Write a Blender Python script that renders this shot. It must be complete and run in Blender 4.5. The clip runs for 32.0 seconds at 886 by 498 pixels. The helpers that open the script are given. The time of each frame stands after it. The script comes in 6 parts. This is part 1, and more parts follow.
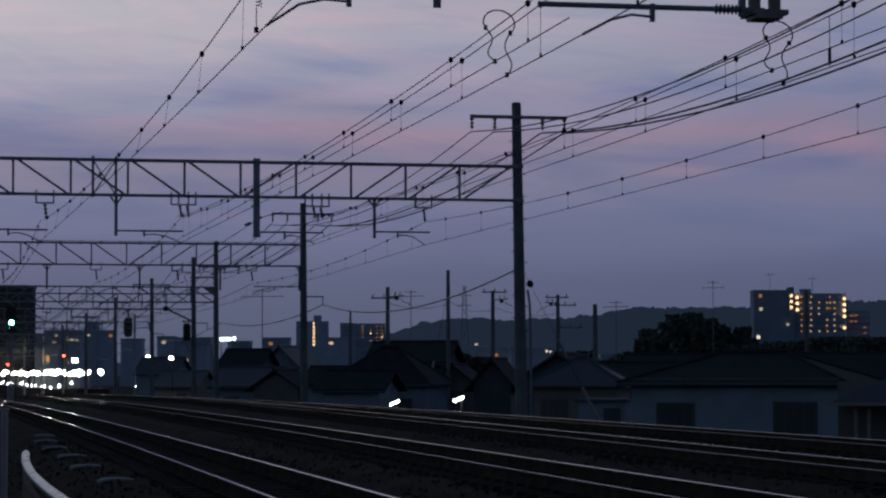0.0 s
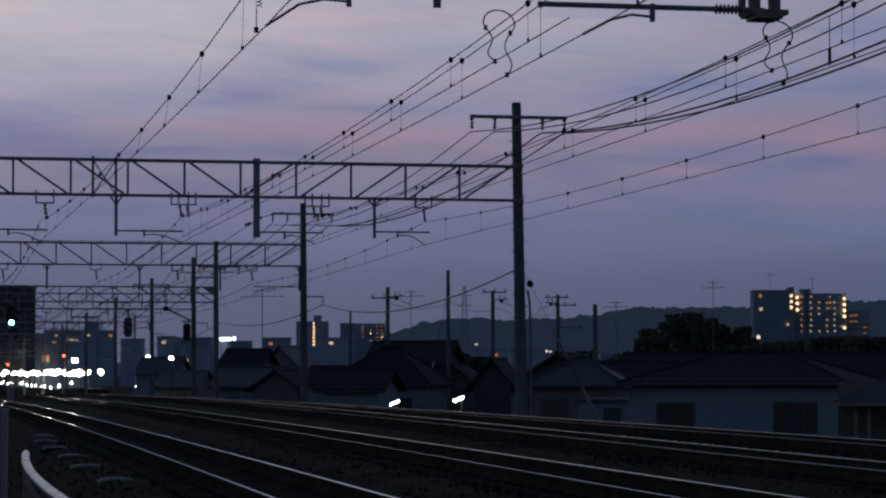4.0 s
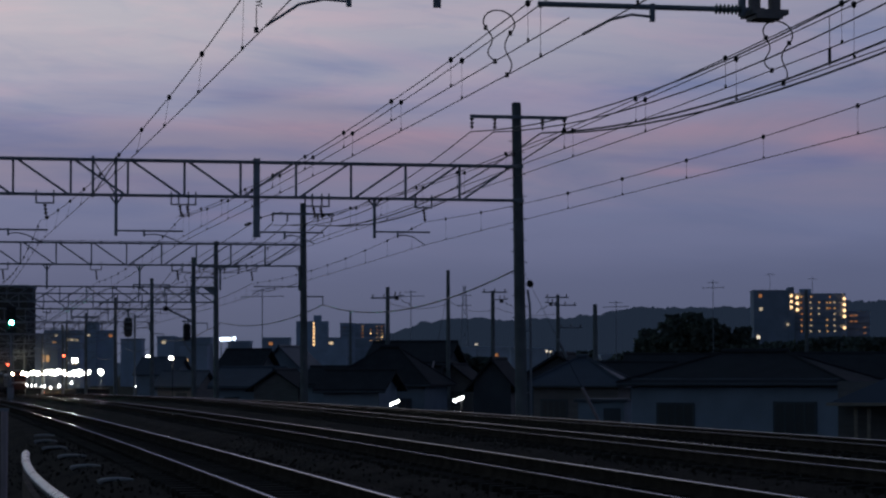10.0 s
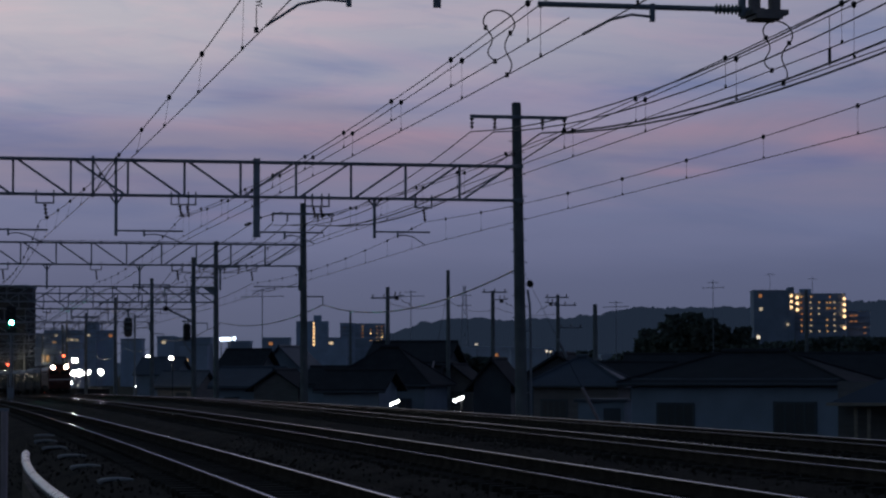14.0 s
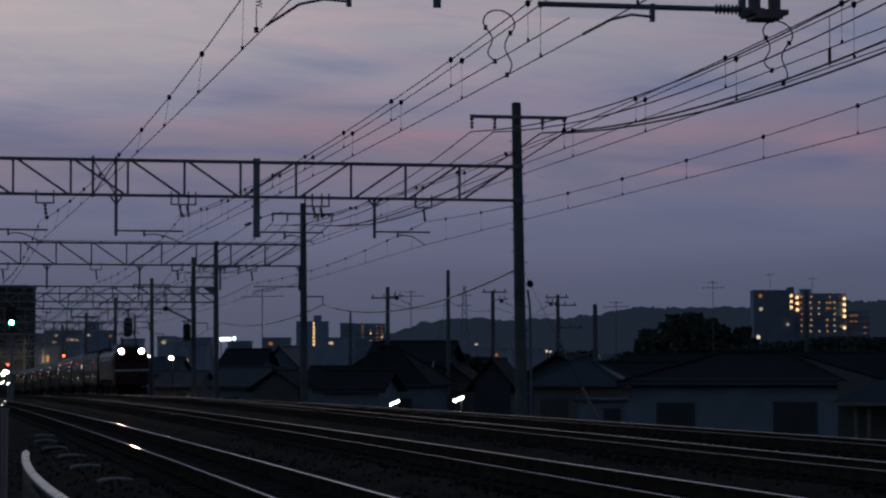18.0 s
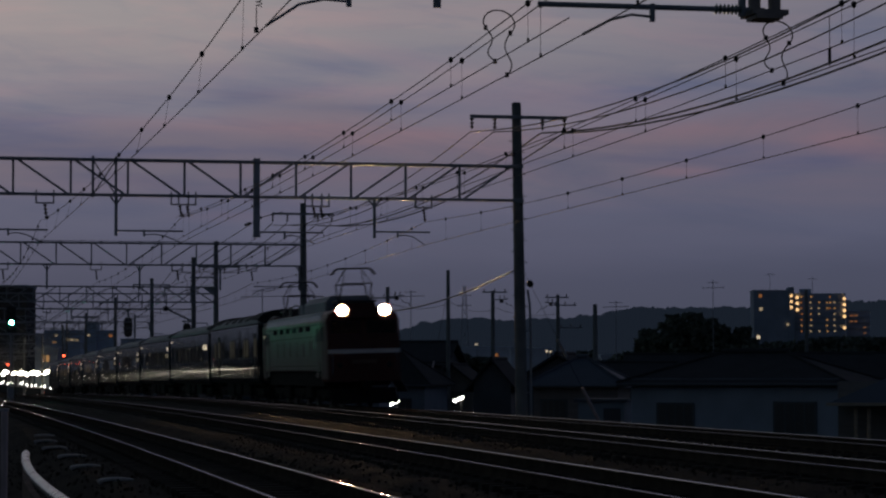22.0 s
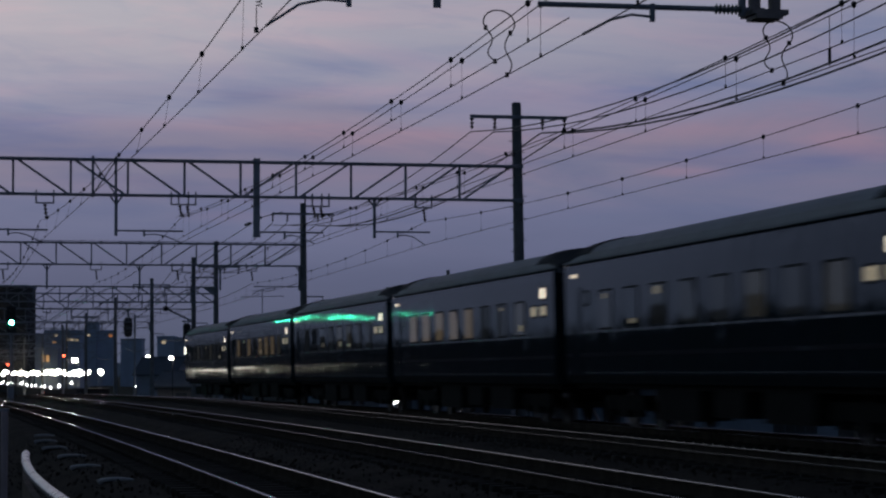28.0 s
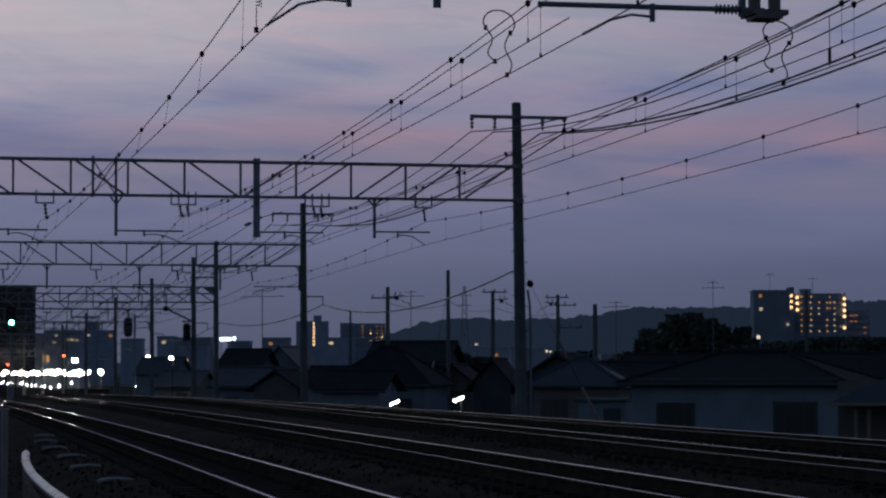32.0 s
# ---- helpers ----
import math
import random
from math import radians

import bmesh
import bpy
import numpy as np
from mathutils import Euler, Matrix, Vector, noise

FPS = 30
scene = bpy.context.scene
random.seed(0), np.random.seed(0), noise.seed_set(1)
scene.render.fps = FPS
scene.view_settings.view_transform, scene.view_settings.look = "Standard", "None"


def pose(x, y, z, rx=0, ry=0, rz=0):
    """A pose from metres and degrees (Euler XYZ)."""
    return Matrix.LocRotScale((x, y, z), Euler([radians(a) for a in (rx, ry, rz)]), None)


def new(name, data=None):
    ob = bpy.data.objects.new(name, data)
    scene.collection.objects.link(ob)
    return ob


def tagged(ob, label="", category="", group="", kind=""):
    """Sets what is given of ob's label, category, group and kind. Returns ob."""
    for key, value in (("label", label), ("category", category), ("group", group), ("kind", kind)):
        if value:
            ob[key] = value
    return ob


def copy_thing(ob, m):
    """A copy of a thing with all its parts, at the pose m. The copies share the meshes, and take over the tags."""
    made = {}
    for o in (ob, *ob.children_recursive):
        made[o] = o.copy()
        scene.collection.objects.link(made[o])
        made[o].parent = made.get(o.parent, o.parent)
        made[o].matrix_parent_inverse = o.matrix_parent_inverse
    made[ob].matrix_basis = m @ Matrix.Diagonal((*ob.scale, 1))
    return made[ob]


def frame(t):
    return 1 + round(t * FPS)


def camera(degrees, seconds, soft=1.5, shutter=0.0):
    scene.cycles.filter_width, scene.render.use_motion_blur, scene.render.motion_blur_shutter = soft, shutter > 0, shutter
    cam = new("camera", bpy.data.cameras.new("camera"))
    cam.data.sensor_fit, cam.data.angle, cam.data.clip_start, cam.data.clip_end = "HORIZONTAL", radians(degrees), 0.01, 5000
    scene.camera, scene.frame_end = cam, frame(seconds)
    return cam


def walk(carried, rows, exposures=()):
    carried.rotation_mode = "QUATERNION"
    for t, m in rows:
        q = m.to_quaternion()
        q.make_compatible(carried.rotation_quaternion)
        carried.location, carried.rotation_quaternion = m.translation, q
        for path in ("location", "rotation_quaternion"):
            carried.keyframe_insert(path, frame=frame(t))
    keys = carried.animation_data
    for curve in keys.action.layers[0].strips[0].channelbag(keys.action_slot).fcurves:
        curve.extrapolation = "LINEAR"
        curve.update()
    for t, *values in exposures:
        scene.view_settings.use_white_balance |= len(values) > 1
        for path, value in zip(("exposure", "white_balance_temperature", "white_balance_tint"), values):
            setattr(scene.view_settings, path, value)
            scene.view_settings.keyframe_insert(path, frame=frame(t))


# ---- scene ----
EYE = (0.0, 0.0, 1.163)
cam = camera(20.95, 32.0, soft=2.3, shutter=0.7)
VIEW = Matrix.Translation(EYE) @ pose(0, 0, 0, 90 + 2.971, 0, 0) @ pose(0, 0, 0, 0, 0, -0.08)
walk(cam, [(0, VIEW), (32, VIEW)], exposures=[(0, 0.0, 6500, 10), (14, 0.0, 6500, 10), (17, -0.2, 6750, 10), (19, -0.3, 7000, 10), (21.5, -0.60, 7250, 10), (22.3, -0.68, 7350, 10), (23.4, -0.55, 7450, 10), (24.1, -0.28, 6900, 10), (25, -0.06, 6500, 10), (26.5, 0.0, 6450, 10), (28, -0.11, 6550, 10), (32, -0.11, 6550, 10)])

# ---- the line of the railway: track four's centre, s metres along it from abeam the eye ----
STEP = 0.5
S_MIN, S_MAX = -420.0, 1100.0


def heading(s):
    c = min(max(s, -40.0), 405.0)
    return -0.1868 - 0.3351e-3 * c + 1.5912e-6 * c * c - 2.5922e-9 * c ** 3


def level(s):
    c = min(max(s, 0.0), 380.0)
    return 0.6122e-3 * c - 18.56e-6 * c * c


_n = int((S_MAX - S_MIN) / STEP) + 1
_s = S_MIN + STEP * np.arange(_n)
_h = np.array([heading(v) for v in _s])
_x = np.concatenate([[0.0], np.cumsum(np.sin(_h[:-1]) * STEP)])
_y = np.concatenate([[0.0], np.cumsum(np.cos(_h[:-1]) * STEP)])
_zero = int(round(-S_MIN / STEP))
_x += 15.231 - _x[_zero]
_y -= _y[_zero]
TRACKS = {1: -11.83, 2: -7.99, 3: -3.84, 4: 0.0}


def line(s):
    return float(np.interp(s, _s, _x)), float(np.interp(s, _s, _y)), float(np.interp(s, _s, _h))


def at(s, o, z=0.0):
    """The place s metres along the line, o metres to its right, z above the rail tops there."""
    x, y, h = line(s)
    return Vector((x + o * math.cos(h), y - o * math.sin(h), z + level(s)))


def track_offset(n, s):
    return TRACKS[n] + (-0.0099 * (min(max(s, -50), 260) - 40) if n == 1 else 0.0)


def side(s, o, z=0.0):
    """A pose on the line: local y points along the line away from the eye, x to its right."""
    return Matrix.Translation(at(s, o, z)) @ Matrix.Rotation(-heading(s), 4, "Z")


# ---- world: dusk sky after sunset, the afterglow ahead ----
def build_world():
    w = bpy.data.worlds.new("dusk_sky")
    scene.world = w
    w.use_nodes = True
    nt = w.node_tree
    nt.nodes.clear()
    N, K = nt.nodes.new, nt.links.new

    def m(op, a, b=None, c=None):
        n = N("ShaderNodeMath")
        n.operation = op
        for i, v in enumerate((a, b, c)):
            if v is None:
                continue
            if hasattr(v, "links"):
                K(v, n.inputs[i])
            else:
                n.inputs[i].default_value = v
        return n.outputs[0]

    def ramp(fac, stops):
        n = N("ShaderNodeValToRGB")
        e = n.color_ramp.elements
        while len(e) < len(stops):
            e.new(0.5)
        for el, (p, col) in zip(e, stops):
            el.position, el.color = p, (*col, 1)
        K(fac, n.inputs[0])
        return n.outputs[0]

    def mixc(fac, a, b, kind="MIX"):
        n = N("ShaderNodeMix")
        n.data_type, n.blend_type = "RGBA", kind
        for i, v in ((0, fac), (6, a), (7, b)):
            if hasattr(v, "links"):
                K(v, n.inputs[i])
            elif i:
                n.inputs[i].default_value = (*v, 1)
            else:
                n.inputs[i].default_value = v
        return n.outputs[2]

    tc = N("ShaderNodeTexCoord")
    sep = N("ShaderNodeSeparateXYZ")
    K(tc.outputs["Generated"], sep.inputs[0])
    x, y, z = sep.outputs
    el = m("MAXIMUM", z, 0.0)
    # clear sky by height
    wavy = N("ShaderNodeTexNoise")
    wavy.inputs["Scale"].default_value, wavy.inputs["Detail"].default_value = 1.0, 6.0
    wmap = N("ShaderNodeMapping")
    wmap.inputs["Scale"].default_value, wmap.inputs["Location"].default_value = (9.0, 9.0, 50.0), (2.2, 0.0, 0.0)
    K(tc.outputs["Generated"], wmap.inputs[0])
    K(wmap.outputs[0], wavy.inputs["Vector"])
    wave = m("MULTIPLY", m("SUBTRACT", wavy.outputs["Fac"], 0.5), m("MINIMUM", m("MULTIPLY", el, 0.5), 0.045))
    clear = ramp(m("ADD", el, wave), [(0.0, (0.080, 0.105, 0.172)), (0.04, (0.097, 0.122, 0.226)), (0.065, (0.143, 0.168, 0.302)), (0.083, (0.188, 0.193, 0.311)), (0.093, (0.222, 0.208, 0.314)), (0.103, (0.225, 0.215, 0.325)), (0.115, (0.225, 0.24, 0.37)), (0.13, (0.28, 0.285, 0.395)), (0.16, (0.325, 0.335, 0.435)), (0.35, (0.10, 0.13, 0.21)), (1.0, (0.012, 0.025, 0.06))])

    # long thin bands of cloud, sloping a little
    def bands(scale, shift, gain, cut, slope=0.08):
        tilted = N("ShaderNodeCombineXYZ")
        K(x, tilted.inputs[0])
        K(y, tilted.inputs[1])
        K(m("MULTIPLY_ADD", x, slope, z), tilted.inputs[2])
        mp = N("ShaderNodeMapping")
        mp.inputs["Scale"].default_value = scale
        mp.inputs["Location"].default_value = shift
        K(tilted.outputs[0], mp.inputs[0])
        nz = N("ShaderNodeTexNoise")
        nz.inputs["Scale"].default_value, nz.inputs["Detail"].default_value, nz.inputs["Roughness"].default_value = 1.0, 9.0, 0.6
        nz.inputs["Distortion"].default_value = 0.9
        K(mp.outputs[0], nz.inputs["Vector"])
        return m("MINIMUM", m("MAXIMUM", m("MULTIPLY_ADD", nz.outputs["Fac"], gain, cut), 0.0), 1.0)

    lift = m("MINIMUM", m("MAXIMUM", m("MULTIPLY_ADD", el, 22.0, -0.9), 0.0), 1.0)
    # paler to the left of the view, where the sun went down
    warm = m("MINIMUM", m("MAXIMUM", m("MULTIPLY_ADD", x, -2.6, 0.42), 0.0), 1.0)
    high = m("MINIMUM", m("MAXIMUM", m("MULTIPLY_ADD", el, 34.0, -2.95), 0.0), 1.0)
    sky = mixc(1.0, clear, mixc(high, mixc(warm, (0.91, 0.92, 0.94), (1.08, 1.04, 1.01)), mixc(warm, (0.86, 0.87, 0.93), (1.55, 1.42, 1.24))), "MULTIPLY")
    sky = mixc(m("MULTIPLY", bands((8.0, 8.0, 42.0), (1.3, 0.0, 0.2), 4.0, -1.8), lift), sky, mixc(1.0, sky, (1.20, 1.04, 1.02), "MULTIPLY"))
    sky = mixc(m("MULTIPLY", bands((9.0, 9.0, 58.0), (4.1, 2.0, 0.9), 4.5, -2.2), lift), sky, mixc(1.0, sky, (0.78, 0.85, 0.94), "MULTIPLY"))
    # the evening's clouds, one by one: sideways and upward slope of the line of sight, half spread of each, lean, tint
    ahead = m("MAXIMUM", y, 0.3)
    across, upward = m("DIVIDE", x, ahead), m("DIVIDE", z, ahead)

    def ragged(scale, shift):
        mp, nz = N("ShaderNodeMapping"), N("ShaderNodeTexNoise")
        mp.inputs["Scale"].default_value, mp.inputs["Location"].default_value = scale, shift
        K(tc.outputs["Generated"], mp.inputs[0])
        K(mp.outputs[0], nz.inputs["Vector"])
        nz.inputs["Scale"].default_value, nz.inputs["Detail"].default_value, nz.inputs["Roughness"].default_value, nz.inputs["Distortion"].default_value = 1.0, 8.0, 0.58, 0.7
        return nz.outputs["Fac"]

    bend = m("MULTIPLY", m("SUBTRACT", ragged((11.0, 11.0, 30.0), (3.7, 1.0, 0.4)), 0.5), 0.010)
    fray = m("MINIMUM", m("MAXIMUM", m("MULTIPLY_ADD", ragged((13.0, 13.0, 95.0), (0.6, 5.0, 2.1)), 3.2, -0.95), 0.0), 1.0)
    wavy_up = m("ADD", upward, bend)

    def cloud(a, e, wide, tall, lean, tint):
        nonlocal sky
        da = m("SUBTRACT", across, a)
        de = m("SUBTRACT", m("MULTIPLY_ADD", da, -lean, wavy_up), e)
        qa, qe = m("MULTIPLY", da, 1.0 / wide), m("MULTIPLY", de, 1.0 / tall)
        mask = m("EXPONENT", m("MULTIPLY", m("MULTIPLY_ADD", qa, qa, m("MULTIPLY", qe, qe)), -1.0))
        mask = m("MULTIPLY", mask, m("MULTIPLY_ADD", fray, 1.05, 0.25))
        sky = mixc(mask, sky, mixc(1.0, sky, tint, "MULTIPLY"))

    ROSE = (1.27, 1.05, 1.00)
    cloud(-0.1542, 0.1394, 0.0778, 0.0177, 0.00, (1.13, 1.12, 1.07))
    cloud(0.0274, 0.1418, 0.0708, 0.0118, 0.10, (1.07, 1.07, 1.04))
    cloud(-0.1708, 0.1005, 0.0708, 0.0080, 0.00, (0.72, 0.83, 0.99))
    cloud(-0.1189, 0.0927, 0.0778, 0.0031, 0.00, (0.74, 0.83, 0.97))
    cloud(-0.1259, 0.1127, 0.0448, 0.0024, 0.00, (0.8, 0.86, 0.95))
    cloud(-0.0835, 0.1170, 0.0177, 0.0047, 0.00, (0.76, 0.82, 0.93))
    cloud(-0.0292, 0.1111, 0.0307, 0.0021, 0.00, (0.8, 0.86, 0.95))
    cloud(-0.0363, 0.1300, 0.0448, 0.0052, 0.06, (0.82, 0.87, 0.96))
    cloud(0.0863, 0.1170, 0.0307, 0.0038, 0.10, (0.74, 0.83, 0.97))
    cloud(0.1783, 0.1418, 0.0165, 0.0094, 0.10, (0.84, 0.9, 1.0))
    cloud(0.1099, 0.0922, 0.0354, 0.0033, 0.05, (0.85, 0.92, 1.02))
    cloud(0.1453, 0.0852, 0.0354, 0.0047, 0.10, (0.84, 0.91, 1.03))
    cloud(-0.1071, 0.1045, 0.0613, 0.0033, -0.02, ROSE)
    cloud(-0.0387, 0.1182, 0.0401, 0.0031, 0.02, (1.14, 1.03, 1.01))
    cloud(-0.0222, 0.0988, 0.0495, 0.0061, 0.00, ROSE)
    cloud(-0.0894, 0.0663, 0.0200, 0.0024, 0.00, (1.16, 1.02, 1.0))
    cloud(-0.0340, 0.0823, 0.0401, 0.0038, 0.00, (1.15, 1.02, 1.0))
    cloud(0.0958, 0.1012, 0.0401, 0.0035, 0.04, (1.16, 1.03, 1.00))
    cloud(0.0993, 0.0840, 0.0189, 0.0021, -0.02, ROSE)
    cloud(0.1712, 0.0951, 0.0259, 0.0061, -0.15, ROSE)
    # the sky darkens away from the afterglow
    back = m("MAXIMUM", m("MULTIPLY_ADD", y, 0.58, 0.42), 0.34)
    nish = N("ShaderNodeTexSky")
    nish.sky_type, nish.sun_disc, nish.sun_elevation, nish.sun_rotation = "NISHITA", False, radians(-3.0), radians(-25)
    bg = N("ShaderNodeBackground")
    cool = m("MINIMUM", m("MAXIMUM", m("MULTIPLY_ADD", y, -1.4, 1.2), 0.0), 1.0)
    # teal tint added to the unseen sky on the left, for coach reflections
    leftward = m("MINIMUM", m("MAXIMUM", m("MULTIPLY_ADD", x, -4.0, -0.8), 0.0), 1.0)
    sky = mixc(1.0, sky, mixc(leftward, (1, 1, 1), (0.84, 1.03, 1.02)), "MULTIPLY")
    K(mixc(1.0, mixc(1.0, sky, back, "MULTIPLY"), mixc(cool, (1, 1, 0.985), (0.72, 0.98, 1.18)), "MULTIPLY"), bg.inputs[0])
    bg.inputs[1].default_value = 1.0
    bg2 = N("ShaderNodeBackground")
    K(nish.outputs[0], bg2.inputs[0])
    bg2.inputs[1].default_value = 0.05
    add, out = N("ShaderNodeAddShader"), N("ShaderNodeOutputWorld")
    K(bg.outputs[0], add.inputs[0])
    K(bg2.outputs[0], add.inputs[1])
    K(add.outputs[0], out.inputs[0])


build_world()


# ---- materials ----
def mat(name, col, rough=0.8, metal=0.0, scale=3.0, vary=0.35, bump=0.3, grain=40.0, spec=0.5, per_object=0.0, dist=0.02, stretch=(1, 1, 1), rvar=0.12, detail=4.0):
    """A surface with stains at the scale given, fine grain and relief."""
    mt = bpy.data.materials.new(name)
    mt.use_nodes = True
    nt = mt.node_tree
    N, K = nt.nodes.new, nt.links.new
    b = nt.nodes["Principled BSDF"]
    b.inputs["Metallic"].default_value, b.inputs["Specular IOR Level"].default_value = metal, spec
    tc = N("ShaderNodeTexCoord")
    mp = N("ShaderNodeMapping")
    mp.inputs["Scale"].default_value = stretch
    K(tc.outputs["Object"], mp.inputs[0])
    big, fine = N("ShaderNodeTexNoise"), N("ShaderNodeTexNoise")
    for n, sc in ((big, scale), (fine, grain)):
        n.inputs["Scale"].default_value, n.inputs["Detail"].default_value = sc, 4.0 if sc == scale else detail
        K(mp.outputs[0], n.inputs["Vector"])
    mix = N("ShaderNodeMath")
    mix.operation = "MULTIPLY_ADD"
    K(big.outputs["Fac"], mix.inputs[0])
    mix.inputs[1].default_value = 0.65
    half = N("ShaderNodeMath")
    half.operation = "MULTIPLY"
    K(fine.outputs["Fac"], half.inputs[0])
    half.inputs[1].default_value = 0.35
    K(half.outputs[0], mix.inputs[2])
    rp = N("ShaderNodeMapRange")
    rp.inputs["From Min"].default_value, rp.inputs["From Max"].default_value = 0.3, 0.7
    rp.inputs["To Min"].default_value, rp.inputs["To Max"].default_value = 1 - vary, 1 + vary
    K(mix.outputs[0], rp.inputs["Value"])
    fac = rp.outputs["Result"]
    if per_object:
        info, mr, mu = N("ShaderNodeObjectInfo"), N("ShaderNodeMapRange"), N("ShaderNodeMath")
        mr.inputs["To Min"].default_value, mr.inputs["To Max"].default_value = 1 - per_object, 1 + per_object
        K(info.outputs["Random"], mr.inputs["Value"])
        mu.operation = "MULTIPLY"
        K(fac, mu.inputs[0])
        K(mr.outputs["Result"], mu.inputs[1])
        fac = mu.outputs[0]
    vm = N("ShaderNodeVectorMath")
    vm.operation = "SCALE"
    vm.inputs[0].default_value = col
    K(fac, vm.inputs["Scale"])
    K(vm.outputs[0], b.inputs["Base Color"])
    rr = N("ShaderNodeMapRange")
    rr.inputs["To Min"].default_value, rr.inputs["To Max"].default_value = max(0.02, rough - rvar), min(1, rough + rvar)
    K(big.outputs["Fac"], rr.inputs["Value"])
    K(rr.outputs["Result"], b.inputs["Roughness"])
    if bump:
        bp = N("ShaderNodeBump")
        bp.inputs["Strength"].default_value, bp.inputs["Distance"].default_value = bump, dist
        K(fine.outputs["Fac"], bp.inputs["Height"])
        K(bp.outputs[0], b.inputs["Normal"])
    return mt


def glow(name, col, strength, base=None, rough=0.3):
    mt = bpy.data.materials.new(name)
    mt.use_nodes = True
    b = mt.node_tree.nodes["Principled BSDF"]
    b.inputs["Base Color"].default_value = (*(base or [0.5 * c for c in col]), 1)
    b.inputs["Emission Color"].default_value, b.inputs["Emission Strength"].default_value = (*col, 1), strength
    b.inputs["Roughness"].default_value = rough
    return mt


def glass(name, col=(0.02, 0.025, 0.03), rough=0.03):
    """Dark window glass seen from outside at dusk: it mirrors the surroundings."""
    mt = bpy.data.materials.new(name)
    mt.use_nodes = True
    b = mt.node_tree.nodes["Principled BSDF"]
    b.inputs["Base Color"].default_value, b.inputs["Roughness"].default_value = (*col, 1), rough
    b.inputs["IOR"].default_value, b.inputs["Specular IOR Level"].default_value = 1.52, 0.6
    return mt


BALLAST = mat("ballast_stone", (0.050, 0.038, 0.028), 0.95, spec=0.1, scale=0.6, vary=0.5, bump=1.0, grain=16, dist=0.06)
STONE = mat("loose_stone", (0.058, 0.045, 0.034), 0.95, spec=0.1, scale=4, vary=0.4, bump=0.4, grain=40)
EARTH = mat("dark_grass_earth", (0.04, 0.047, 0.028), 1.0, spec=0.1, scale=0.15, vary=0.5, bump=0.8, grain=3.0, dist=0.1)
RAIL_HEAD = mat("polished_rail_steel", (0.31, 0.30, 0.29), 0.045, 1.0, rvar=0.02, scale=0.8, vary=0.12, bump=0.0, grain=30, stretch=(1, 0.1, 1))
RAIL_RUST = mat("rusty_rail_steel", (0.082, 0.062, 0.049), 1.0, 0.0, spec=0.0, scale=3, vary=0.4)
SLEEPER = mat("concrete_sleeper", (0.060, 0.049, 0.039), 0.9, spec=0.15, scale=2, vary=0.35, per_object=0.25)
CONCRETE = mat("weathered_concrete", (0.22, 0.22, 0.21), 0.88, scale=1.2, vary=0.35, bump=0.3, grain=25, per_object=0.12)
PALE_CONCRETE = mat("pale_concrete", (0.42, 0.41, 0.39), 0.85, scale=2.0, vary=0.3)
STEEL = mat("galvanised_steel", (0.36, 0.37, 0.39), 0.6, 0.25, scale=2.5, vary=0.3)
DULL_STEEL = mat("dull_grey_painted_steel", (0.42, 0.43, 0.45), 0.6, 0.0, scale=2.5, vary=0.25)
WIRE = mat("oxidised_copper_wire", (0.05, 0.045, 0.045), 0.6, 0.4, scale=2, vary=0.2, bump=0)
BRIGHT_WIRE = mat("worn_contact_wire", (0.10, 0.075, 0.06), 0.45, 0.7, scale=2, vary=0.2, bump=0)
BLACK_CABLE = mat("black_cable_sheath", (0.03, 0.03, 0.03), 0.3, scale=2, vary=0.2, bump=0)
SHEATH = mat("steel_taped_cable_sheath", (0.13, 0.13, 0.13), 0.36, 1.0, rvar=0.05, scale=2, vary=0.3, bump=0)
PORCELAIN = mat("brown_porcelain", (0.06, 0.045, 0.04), 0.25, scale=5, vary=0.2, bump=0)
BLACK = mat("black_painted_metal", (0.02, 0.02, 0.022), 0.55, scale=3, vary=0.3)


